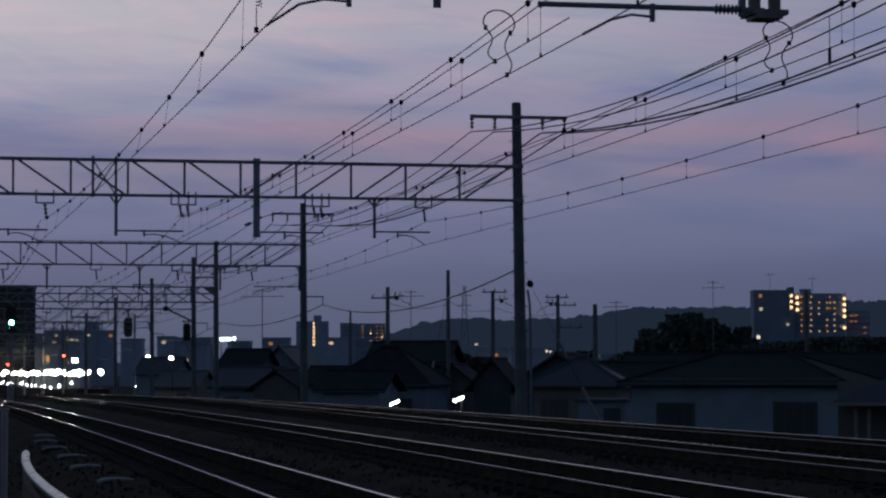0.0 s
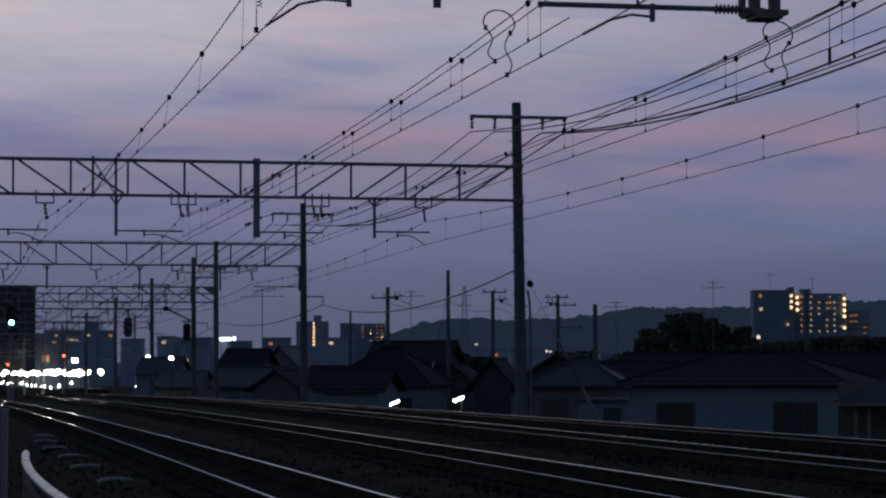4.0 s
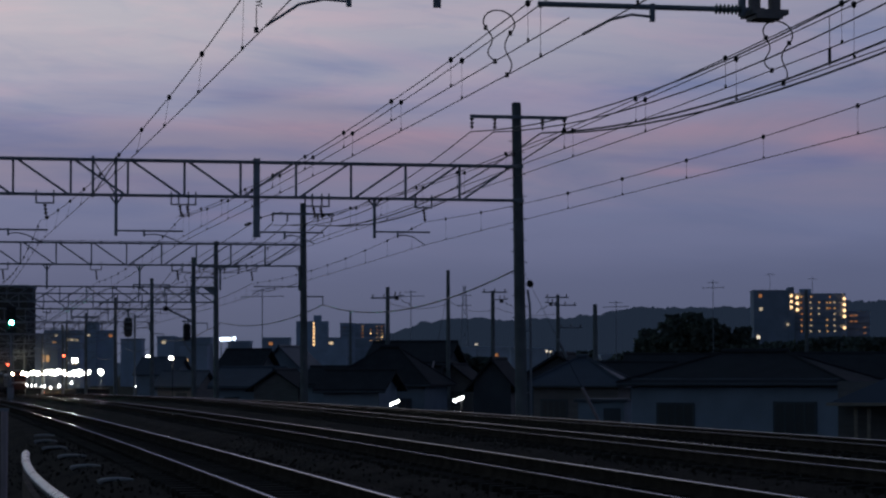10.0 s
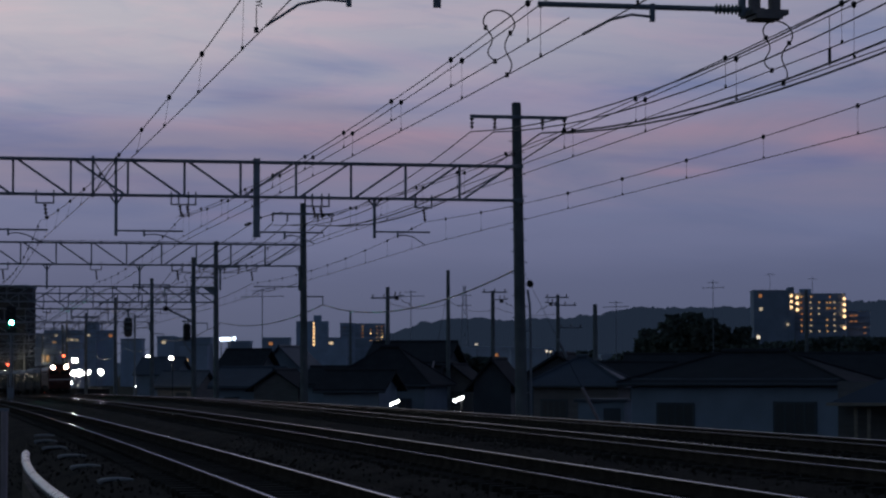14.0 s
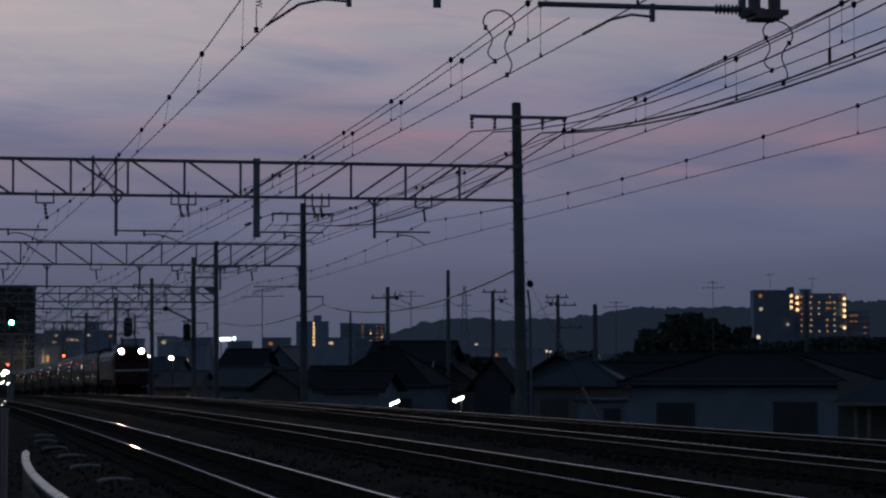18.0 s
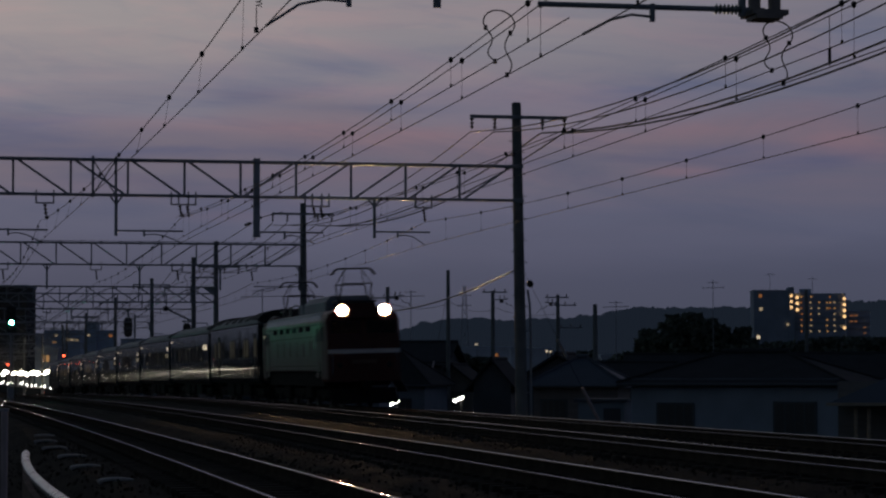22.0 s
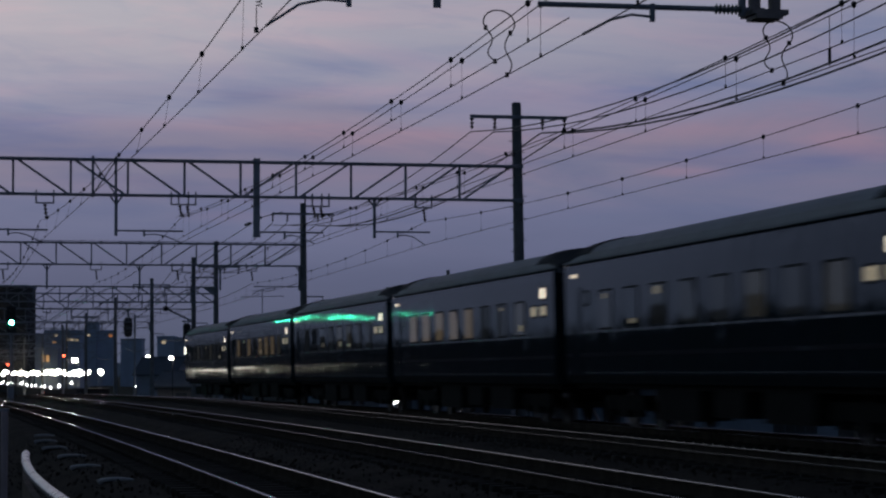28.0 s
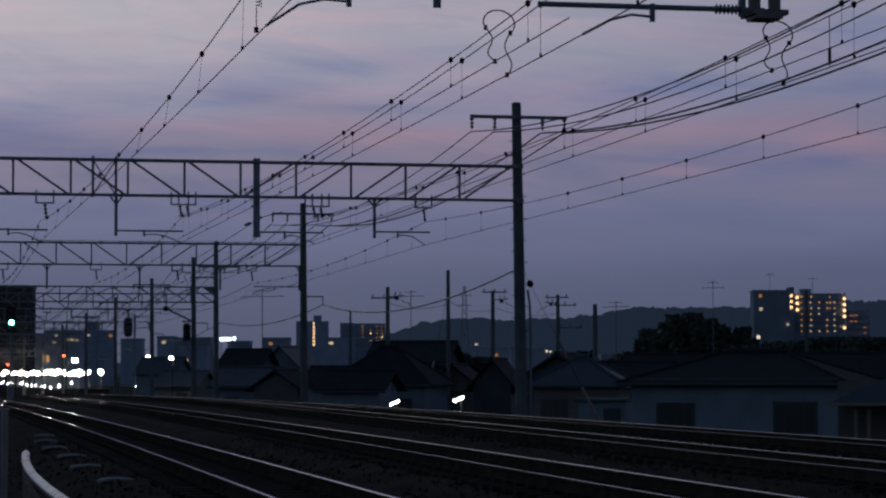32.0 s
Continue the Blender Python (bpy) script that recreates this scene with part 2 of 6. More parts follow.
# ---- building kit ----
class Geo:
    """Collects vertices and faces for one mesh."""

    def __init__(self):
        self.v, self.f = [], []

    def add(self, pts, faces):
        n = len(self.v)
        self.v += [tuple(p) for p in pts]
        self.f += [tuple(i + n for i in q) for q in faces]
        return self

    def box(self, c, s, m=None, chamfer=0.0):
        hx, hy, hz = s[0] / 2, s[1] / 2, s[2] / 2
        if chamfer:
            k = min(chamfer, hx * 0.9, hy * 0.9)
            ring = [(-hx + k, -hy), (hx - k, -hy), (hx, -hy + k), (hx, hy - k), (hx - k, hy), (-hx + k, hy), (-hx, hy - k), (-hx, -hy + k)]
        else:
            ring = [(-hx, -hy), (hx, -hy), (hx, hy), (-hx, hy)]
        n = len(ring)
        pts = [Vector((x + c[0], y + c[1], z + c[2])) for z in (-hz, hz) for x, y in ring]
        if m:
            pts = [m @ p for p in pts]
        faces = [(i, (i + 1) % n, n + (i + 1) % n, n + i) for i in range(n)]
        return self.add(pts, faces + [tuple(reversed(range(n))), tuple(range(n, 2 * n))])

    def tube(self, pts, r, n=6, cap=True):
        """A round bar through the points; r is one radius or one for each point."""
        pts = [Vector(p) for p in pts]
        rs = r if isinstance(r, (list, tuple)) else [r] * len(pts)
        base, out = len(pts), []
        ref = None
        for i, p in enumerate(pts):
            d = (pts[min(i + 1, base - 1)] - pts[max(i - 1, 0)]).normalized()
            if ref is None:
                ref = Vector((0, 0, 1)) if abs(d.z) < 0.9 else Vector((1, 0, 0))
            a = (ref - d * ref.dot(d)).normalized()
            b = d.cross(a)
            ref = a
            out += [p + (a * math.cos(2 * math.pi * k / n) + b * math.sin(2 * math.pi * k / n)) * rs[i] for k in range(n)]
        faces = [(i * n + k, i * n + (k + 1) % n, (i + 1) * n + (k + 1) % n, (i + 1) * n + k) for i in range(base - 1) for k in range(n)]
        if cap:
            faces += [tuple(reversed(range(n))), tuple(range((base - 1) * n, base * n))]
        return self.add(out, faces)

    def bar(self, p, q, w, h):
        """A rectangular bar from p to q, w wide and h deep."""
        p, q = Vector(p), Vector(q)
        d = (q - p).normalized()
        up = Vector((0, 0, 1)) if abs(d.z) < 0.95 else Vector((0, 1, 0))
        a = d.cross(up).normalized() * (w / 2)
        b = a.cross(d).normalized() * (h / 2)
        return self.add([e + u for e in (p, q) for u in (-a - b, a - b, a + b, -a + b)], [(0, 1, 5, 4), (1, 2, 6, 5), (2, 3, 7, 6), (3, 0, 4, 7), (3, 2, 1, 0), (4, 5, 6, 7)])

    def lathe(self, prof, m=None, n=12):
        """Turns (radius, height) pairs round the z axis."""
        pts = [Vector((r * math.cos(2 * math.pi * k / n), r * math.sin(2 * math.pi * k / n), z)) for r, z in prof for k in range(n)]
        if m:
            pts = [m @ p for p in pts]
        faces = [(i * n + k, i * n + (k + 1) % n, (i + 1) * n + (k + 1) % n, (i + 1) * n + k) for i in range(len(prof) - 1) for k in range(n)]
        faces += [tuple(reversed(range(n))), tuple(range((len(prof) - 1) * n, len(prof) * n))]
        return self.add(pts, faces)

    def prism(self, ring, a, b, m=None):
        """Extrudes a ring of (x, z) from y = a to y = b."""
        n = len(ring)
        pts = [Vector((x, y, z)) for y in (a, b) for x, z in ring]
        if m:
            pts = [m @ p for p in pts]
        faces = [(i, (i + 1) % n, n + (i + 1) % n, n + i) for i in range(n)]
        return self.add(pts, faces + [tuple(reversed(range(n))), tuple(range(n, 2 * n))])

    def grid(self, rows, cols):
        """Faces over the last rows * cols vertices, row by row."""
        b = len(self.v) - rows * cols
        self.f += [(b + i * cols + j, b + i * cols + j + 1, b + (i + 1) * cols + j + 1, b + (i + 1) * cols + j) for i in range(rows - 1) for j in range(cols - 1)]
        return self

    def mesh(self, name, material, smooth=False):
        me = bpy.data.meshes.new(name)
        me.from_pydata(self.v, [], self.f)
        if material:
            me.materials.append(material)
        if smooth:
            me.shade_smooth()
        me.update()
        return me


def part(name, geo, material, parent=None, label="", m=None, smooth=False, kind=""):
    """One mesh object, under a thing or a part."""
    ob = new(name, geo if isinstance(geo, bpy.types.Mesh) else geo.mesh(name, material, smooth))
    if parent:
        ob.parent = parent
    if m:
        ob.matrix_basis = m
    if label or kind:
        tagged(ob, label=label, kind=kind)
    return ob


def thing(name, label, category, m=None, group="", kind=""):
    ob = new(name)
    if m:
        ob.matrix_basis = m
    return tagged(ob, label, category, group, kind)


def arc(p, q, sag, n=12):
    """Points on a hanging wire from p to q."""
    p, q = Vector(p), Vector(q)
    return [p.lerp(q, i / n) - Vector((0, 0, 4 * sag * (i / n) * (1 - i / n))) for i in range(n + 1)]


# ---- ground ----
def ease(v):
    v = min(max(v, 0.0), 1.0)
    return v * v * (3 - 2 * v)


LOW = -3.1


def ground_height(x, y):
    s = y / 0.98
    px, py, h = line(min(max(s, S_MIN), S_MAX))
    o = (x - px) * math.cos(h) - (y - py) * math.sin(h)
    top = level(s) - 0.78
    right = ease((o - 4.0) / 4.6)
    left = ease((-o - 30.0) / 8.0)
    z = top + (min(LOW, top - 0.1) - top) * max(right, left)
    away = max(0.0, math.hypot(x, y) - 250)
    z += 0.25 * noise.noise(Vector((x * 0.08, y * 0.08, 0))) * max(right, left)
    return z + 0.0015 * away * ease((y - 400) / 800) * ease((o - 40) / 300)


def spread(parts):
    out = []
    for a, b, n in parts:
        out += [a + (b - a) * i / n for i in range(n)]
    return out + [parts[-1][1]]


def build_ground():
    g = Geo()
    ys = spread([(-2500, -200, 6), (-200, -20, 12), (-20, 140, 80), (140, 420, 60), (420, 1200, 26), (1200, 4500, 14)])
    xs = spread([(-2500, -160, 10), (-160, -40, 16), (-40, 40, 64), (40, 240, 40), (240, 2500, 16)])
    for y in ys:
        for x in xs:
            g.v.append((x, y, ground_height(x, y)))
    g.grid(len(ys), len(xs))
    ob = part("ground", g, EARTH, smooth=True)
    tagged(ob, "dark grassy earth sloping down beside the railway", "ground", kind="structure")


def bed_height(s, o):
    """The ballast's upper surface under and between the tracks."""
    z = -0.72
    for n in (1, 2, 3, 4):
        d = abs(o - track_offset(n, s))
        z = max(z, -0.215 + track_rise(n, s) - max(0.0, d - 1.55) * 0.42)
    return z


def build_ballast():
    ob = thing("ballast_bed", "dark brown-grey crushed stone ballast under four tracks", "ballast", kind="structure")
    for a, b, ds, do in ((-250, -22, 6.0, 0.8), (-22, 4, 1.0, 0.4), (4, 60, 0.3, 0.22), (60, 150, 1.0, 0.4), (150, 700, 6.0, 0.8)):
        g = Geo()
        ss = np.arange(a, b + ds * 0.5, ds)
        os_ = np.arange(-17.6, 4.61, do)
        for s in ss:
            for o in os_:
                amp = 0.012
                p = at(s, o, bed_height(s, o))
                p.z += amp * noise.noise(Vector((p.x * 4.1, p.y * 4.1, 0))) + 0.04 * noise.noise(Vector((p.x * 0.5, p.y * 0.5, 5)))
                g.v.append(tuple(p))
        g.grid(len(ss), len(os_))
        part("ballast", g, BALLAST, ob, kind="stuff")
    # loose stones on the near bed
    rnd = random.Random(4)
    g = Geo()
    for _ in range(15000):
        s = 11 + 44 * rnd.random() ** 1.5
        o = rnd.uniform(-15.8, 3.0)
        p = at(s, o, bed_height(s, o) + 0.012)
        r = rnd.uniform(0.015, 0.034)
        q = [Vector((rnd.uniform(-1, 1), rnd.uniform(-1, 1), rnd.uniform(-0.8, 0.8))).normalized() * r for _ in range(2)]
        up, c = Vector((rnd.uniform(-0.3, 0.3), rnd.uniform(-0.3, 0.3), 1)) * r * 0.8, q[0].cross(q[1]).normalized() * r
        g.add([p + q[0], p + c, p - q[0], p - c, p + up, p - up], [(0, 1, 4), (1, 2, 4), (2, 3, 4), (3, 0, 4), (1, 0, 5), (2, 1, 5), (3, 2, 5), (0, 3, 5)])
    part("loose_stones", g, STONE, ob, kind="stuff")


RAIL_WEB = [(-0.064, -0.153), (0.064, -0.153), (0.064, -0.142), (0.012, -0.125), (0.010, -0.045), (0.033, -0.036), (0.033, -0.010), (0.028, -0.002), (-0.028, -0.002), (-0.033, -0.010), (-0.033, -0.036), (-0.010, -0.045), (-0.012, -0.125), (-0.064, -0.142)]
# the crown that wheels polish, with the gauge corner to the left; the outer corner stays rusty
RAIL_CROWN = [(-0.0340, -0.0065), (-0.0340, -0.0055), (-0.0328, -0.0036)] + [(-0.0295 + 0.005 * k, 0.0004 - (-0.0175 + 0.005 * k) ** 2 / 0.4) for k in range(9)] + [(0.0105, -0.006), (-0.008, -0.016)]
# each rail leans towards the middle of its track
INCLINE = 0.02


def track_rise(n, s):
    """How far track n lies above the outer track's level."""
    return 0.0020 * (min(max(s, 36.0), 110.0) - 36.0) if n == 3 else 0.0


def sweep(ring, n, o, s_list):
    g = Geo()
    k = len(ring)
    lean = INCLINE if o > 0 else -INCLINE
    for s in s_list:
        base = track_offset(n, s) + o
        g.v += [tuple(at(s, base + x - lean * z, z + lean * x + track_rise(n, s))) for x, z in ring]
    m = len(s_list)
    g.f += [(i * k + j, i * k + (j + 1) % k, (i + 1) * k + (j + 1) % k, (i + 1) * k + j) for i in range(m - 1) for j in range(k)]
    g.f += [tuple(reversed(range(k))), tuple(range((m - 1) * k, m * k))]
    return g


def sleeper_geo():
    g = Geo()
    for x0, x1, w, h in ((-1.0, -0.36, 0.26, 0.17), (-0.36, 0.36, 0.22, 0.13), (0.36, 1.0, 0.26, 0.17)):
        ring = [(-w / 2, -h), (w / 2, -h), (w / 2 - 0.03, 0), (-w / 2 + 0.03, 0)]
        pts = [(x, a, b) for x in (x0, x1) for a, b in ring]
        g.add(pts, [(0, 1, 5, 4), (1, 2, 6, 5), (2, 3, 7, 6), (3, 0, 4, 7), (3, 2, 1, 0), (4, 5, 6, 7)])
    for x in (-0.66, -0.41, 0.41, 0.66):
        g.box((x, 0, 0.012), (0.1, 0.1, 0.035))
    return g


def build_tracks():
    s_list = spread([(-250, -60, 38), (-60, 150, 84), (150, 420, 54), (420, 1000, 58)])
    far_names = {1: "gently curving railway track on brown ballast, polished rail tops", 2: "gently curving railway track with worn bright rails", 3: "railway track with dull rusty rail sides", 4: "outer railway track carrying the passing train"}
    sl = sleeper_geo().mesh("sleeper", SLEEPER)
    for n in (1, 2, 3, 4):
        tr = thing("railway_track", far_names[n], "railway track", group="parallel railway tracks")
        for o in (-0.5665, 0.5665):
            rail = part("rail", sweep(RAIL_WEB, n, o, s_list), RAIL_RUST, tr, "rusty brown rail sides")
            part("rail_head", sweep(RAIL_CROWN if o > 0 else [(-x, z) for x, z in reversed(RAIL_CROWN)], n, o, s_list), RAIL_HEAD, rail, "polished steel running surface", smooth=True)
        near = {1: (10, 44), 2: (14, 52), 3: (20, 52), 4: (28, 60)}[n]
        s = near[0]
        while s < near[1]:
            part("sleeper", sl, None, tr, m=side(s, track_offset(n, s), track_rise(n, s) - 0.165))
            s += 0.62
        g = Geo()
        base = sleeper_geo()
        rest = [-60 + 0.62 * i for i in range(int((near[0] + 60) / 0.62))]
        for q in rest:
            mm = side(q, track_offset(n, q), track_rise(n, q) - 0.165)
            g.add([mm @ Vector(v) for v in base.v], base.f)
        while s < 230:
            mm = side(s, track_offset(n, s), track_rise(n, s) - 0.165)
            g.add([mm @ Vector(p) for p in base.v], base.f)
            s += 0.62
        part("sleeper_rest", g, SLEEPER, tr, kind="stuff")


build_ground()
build_ballast()
build_tracks()


# ---- overhead line ----
BEAM_TOP, BEAM_LOW = 7.97, 6.86
PORTALS = [31.2, 79.0, 126.5, 180.0, 214.0, 256.0, 303.0, 350.0, 398.0, 446.0]
RIGHT, LEFT_END = 2.85, -15.28
CARRIER = 6.05
FEEDERS = (-1.54, -0.78, 0.82, 1.56)
# how far the carriers hang higher at the second portal
SECOND_LIFT = {1: 0.0, 2: 0.12, 3: 0.14, 4: 0.07}
# the first dropper of each track's span beyond the first portal
FIRST_DROPPER = {1: 33.3, 2: 33.3, 3: 32.7, 4: 32.4}


def contact_height(s):
    return 5.30 + 0.08 * ease((s - 31) / 45)



RUSTY_PLATE = mat("rusty_painted_steel", (0.36, 0.29, 0.26), 0.7, scale=5, vary=0.45, bump=0.2)
PALE_PORCELAIN = mat("pale_green_porcelain", (0.22, 0.25, 0.22), 0.3, scale=6, vary=0.2, bump=0)


def insulator(g, p, q, discs=4, r=0.065):
    """A string of sheds between two points."""
    p, q = Vector(p), Vector(q)
    n = discs * 4
    pts, rs = [], []
    for i in range(n + 1):
        pts.append(p.lerp(q, i / n))
        rs.append((0.02, r, r * 0.75, 0.025)[i % 4])
    return g.tube(pts, rs, 8)


def build_portal(s, far=False, flip=False, crossarm=True, drop=0.0):
    """A portal over all four tracks: two concrete masts, a lattice beam, drop posts and registration arms."""
    beam_top, beam_low = BEAM_TOP - drop, BEAM_LOW - drop
    m = side(s, 0, 0.1 if far else 0.0)
    p = thing("overhead_line_portal", "dark steel lattice portal on concrete masts spanning the tracks", "railway portal", m, group="overhead line portals")
    lower = -0.8
    tall = 10.07 if not far else 10.15
    tip_lean = -0.016 if abs(s - 79) < 1 else -0.008
    sides = 14 if not far else 8
    left = LEFT_END if s > 40 else -17.2
    for x, top in ((RIGHT, tall), (left, 8.3)):
        g = Geo().tube([(x, 0, lower), (x + tip_lean * (top - 0.03), 0, top - 0.03), (x + tip_lean * top, 0, top)], [0.205, 0.155, 0.13], sides)
        mast = part("mast", g, CONCRETE, p, "round weathered concrete mast", smooth=False)
        if not far and x > 0:
            for b in range(22):
                z = 1.6 + 0.36 * b
                e = 1 if b % 2 else -1
                part("step_bolt", Geo().tube([(x + tip_lean * z + e * 0.15, -0.02, z), (x + tip_lean * z + e * 0.27, -0.02, z)], 0.013, 5), STEEL, mast)
        if not far:
            for z in (beam_low, beam_top):
                part("mast_clamp", Geo().tube([(x + tip_lean * z, 0, z - 0.06), (x + tip_lean * z, 0, z + 0.06)], 0.2, 12), STEEL, mast)
    bay0 = RIGHT - 0.28
    span = bay0 - left
    n = 10
    for z, h in ((beam_top, 0.085), (beam_low, 0.075)):
        part("chord", Geo().bar((left, 0.0, z), (RIGHT - 0.12, 0.0, z), 0.32, h), STEEL, p)
    for i in range(1, n):
        x = bay0 - span * i / n
        part("upright", Geo().bar((x, 0, beam_low), (x, 0, beam_top), 0.07, 0.07), STEEL, p)
    for i in range(n):
        x0, x1 = bay0 - span * i / n - 0.06, bay0 - span * (i + 1) / n + 0.1
        if i < n / 2:
            x0, x1 = x1, x0
        part("diagonal", Geo().bar((x0, 0, beam_low if i < n / 2 else beam_low), (x1, 0, beam_top), 0.065, 0.065), STEEL, p)
    if not far:
        # splice with crossed braces
        x0, x1 = -11.02, -10.3
        for x in (x0, x1):
            part("splice_post", Geo().bar((x, 0.0, beam_low - 0.08), (x, 0.0, beam_top + 0.12), 0.08, 0.08), STEEL, p)
        for a, b in ((x0, x1), (x1, x0)):
            part("splice_brace", Geo().bar((a, 0.03, beam_low), (b, 0.03, beam_top), 0.04, 0.04), STEEL, p)
    # above each track: the carrier's hanger, the drop post and the registration arm
    for k in (1, 2, 3, 4):
        c = track_offset(k, s)
        way = -1 if flip else 1
        xs = c + stagger(k, s) - 0.04 + (0.17 if k == 1 and s > 60 and not far else 0.0)
        twin = (k in (2, 3)) and not far
        for j in ((0, 0.26) if twin else (0,)):
            hx = xs + j * 0.9
            hg = Geo()
            hg.bar((hx - 0.27, 0.05, beam_low + 0.14), (hx - 0.27, 0.05, beam_low - 0.28), 0.045, 0.045)
            hg.bar((hx + 0.27, 0.05, beam_low + 0.14), (hx + 0.27, 0.05, beam_low - 0.28), 0.045, 0.045)
            hg.bar((hx - 0.29, 0.05, beam_low - 0.27), (hx + 0.29, 0.05, beam_low - 0.27), 0.05, 0.045)
            hanger = part("hanger", hg, STEEL, p)
            part("insulator", insulator(Geo(), (hx, 0.05, beam_low - 0.3), (hx + 0.06, 0.05, CARRIER + 0.02 + (SECOND_LIFT[k] if s == PORTALS[1] else 0.0)), 4), PORCELAIN, hanger, "brown ribbed insulator")
        post_x = c - way * 2.3
        if k == 1 and s < 40:
            post_x -= 0.1
        if k == 4:
            post_x += 0.28
        if k == 3 and not far:
            post_x = c - 2.0 + (0.44 if flip else 0.0)
            if flip:
                pg = Geo()
                for dx in (-0.13, 0.13):
                    pg.box((post_x + dx, 0, (beam_top + 5.62) / 2), (0.13, 0.13, beam_top - 5.62), chamfer=0.015)
                pg.box((post_x, 0, 5.61), (0.46, 0.5, 0.06)).box((post_x - 0.03, -0.1, 5.545), (0.34, 0.4, 0.05))
                post = part("drop_post", pg, RUSTY_PLATE, p, "pair of rusty hanging posts on a plate")
            else:
                pg = Geo().box((post_x, 0, (beam_top + 0.1 + 5.62) / 2), (0.2, 0.2, beam_top + 0.1 - 5.62), chamfer=0.02)
                pg.box((post_x, 0, 5.6), (0.24, 0.24, 0.05)).box((post_x, 0, beam_top + 0.1), (0.22, 0.22, 0.04))
                post = part("drop_post", pg, DULL_STEEL, p, "square grey hanging post")
            end = c + 0.15
            if flip:
                post_x, end = c + 2.3, c + 0.3
        else:
            pg = Geo().tube([(post_x, 0, beam_low), (post_x, 0, 5.58)], 0.05, 8)
            pg.bar((post_x - 0.2, 0, beam_low - 0.02), (post_x, 0, beam_low - 0.3), 0.05, 0.05).bar((post_x + 0.2, 0, beam_low - 0.02), (post_x, 0, beam_low - 0.3), 0.05, 0.05)
            post = part("drop_post", pg, STEEL, p)
            end = c - way * 0.2
        if flip and k == 2:
            post_x, end = track_offset(3, s) - 1.56, c - 0.3
        arm_z = contact_height(s) + 0.36 + (0.05 if k == 4 else 0.0) + (0.08 if k == 1 and s < 40 else 0.0)
        ag = Geo().tube([(post_x, 0, arm_z), (end, 0, arm_z)], 0.028 if k != 2 or not flip else 0.034, 8)
        arm = part("registration_arm", ag, STEEL, p)
        w = 1 if end > post_x else -1
        if flip:
            part("insulator", insulator(Geo(), (post_x + w * 0.3, 0, arm_z), (post_x + w * 0.66, 0, arm_z), 7, 0.068), PALE_PORCELAIN, arm, "pale ribbed insulator")
        cx = post_x + (end - post_x) * (0.42 if not flip else (0.5 if k == 2 else 0.54))
        part("clamp", Geo().box((cx, 0, arm_z - 0.07), (0.06, 0.07, 0.22), chamfer=0.01), STEEL, arm)
        tip = c + stagger(k, s)
        curve = [(cx, 0, arm_z - 0.12), (cx + (tip - cx) * 0.3, 0, arm_z - 0.1), (cx + (tip - cx) * 0.6, 0, arm_z - 0.17), (tip, 0, contact_height(s))]
        part("steady_arm", Geo().tube(curve, 0.017, 6), STEEL, arm)
    if far:
        part("cable_bracket", Geo().bar((RIGHT, 0, 5.28), (RIGHT + 1.0, 0, 5.28), 0.07, 0.07).bar((RIGHT + 0.97, 0, 5.28), (RIGHT + 0.97, 0, 4.86), 0.05, 0.05), STEEL, p)
    if crossarm:
        z = 9.57
        cr = part("crossarm", Geo().box((RIGHT - 0.13, -0.2, z), (3.24, 0.09, 0.11)), STEEL, p)
        for x in FEEDERS:
            part("insulator", insulator(Geo(), (RIGHT - 0.15 + x, -0.2, z - 0.05), (RIGHT - 0.15 + x, -0.2, z - 0.42), 3, 0.075), PORCELAIN, cr, "brown ribbed insulator")
    return p


def stagger(k, s):
    """How far the wires over track k lie to its right at a portal."""
    if abs(s - 79.0) < 1:
        return {1: -0.42, 2: -0.25, 3: -0.12, 4: -0.36}[k]
    return {1: 0.12, 2: 0.26, 3: 0.2, 4: 0.12}[k] if s < 40 else (-0.1 if int(s) % 2 else 0.12)


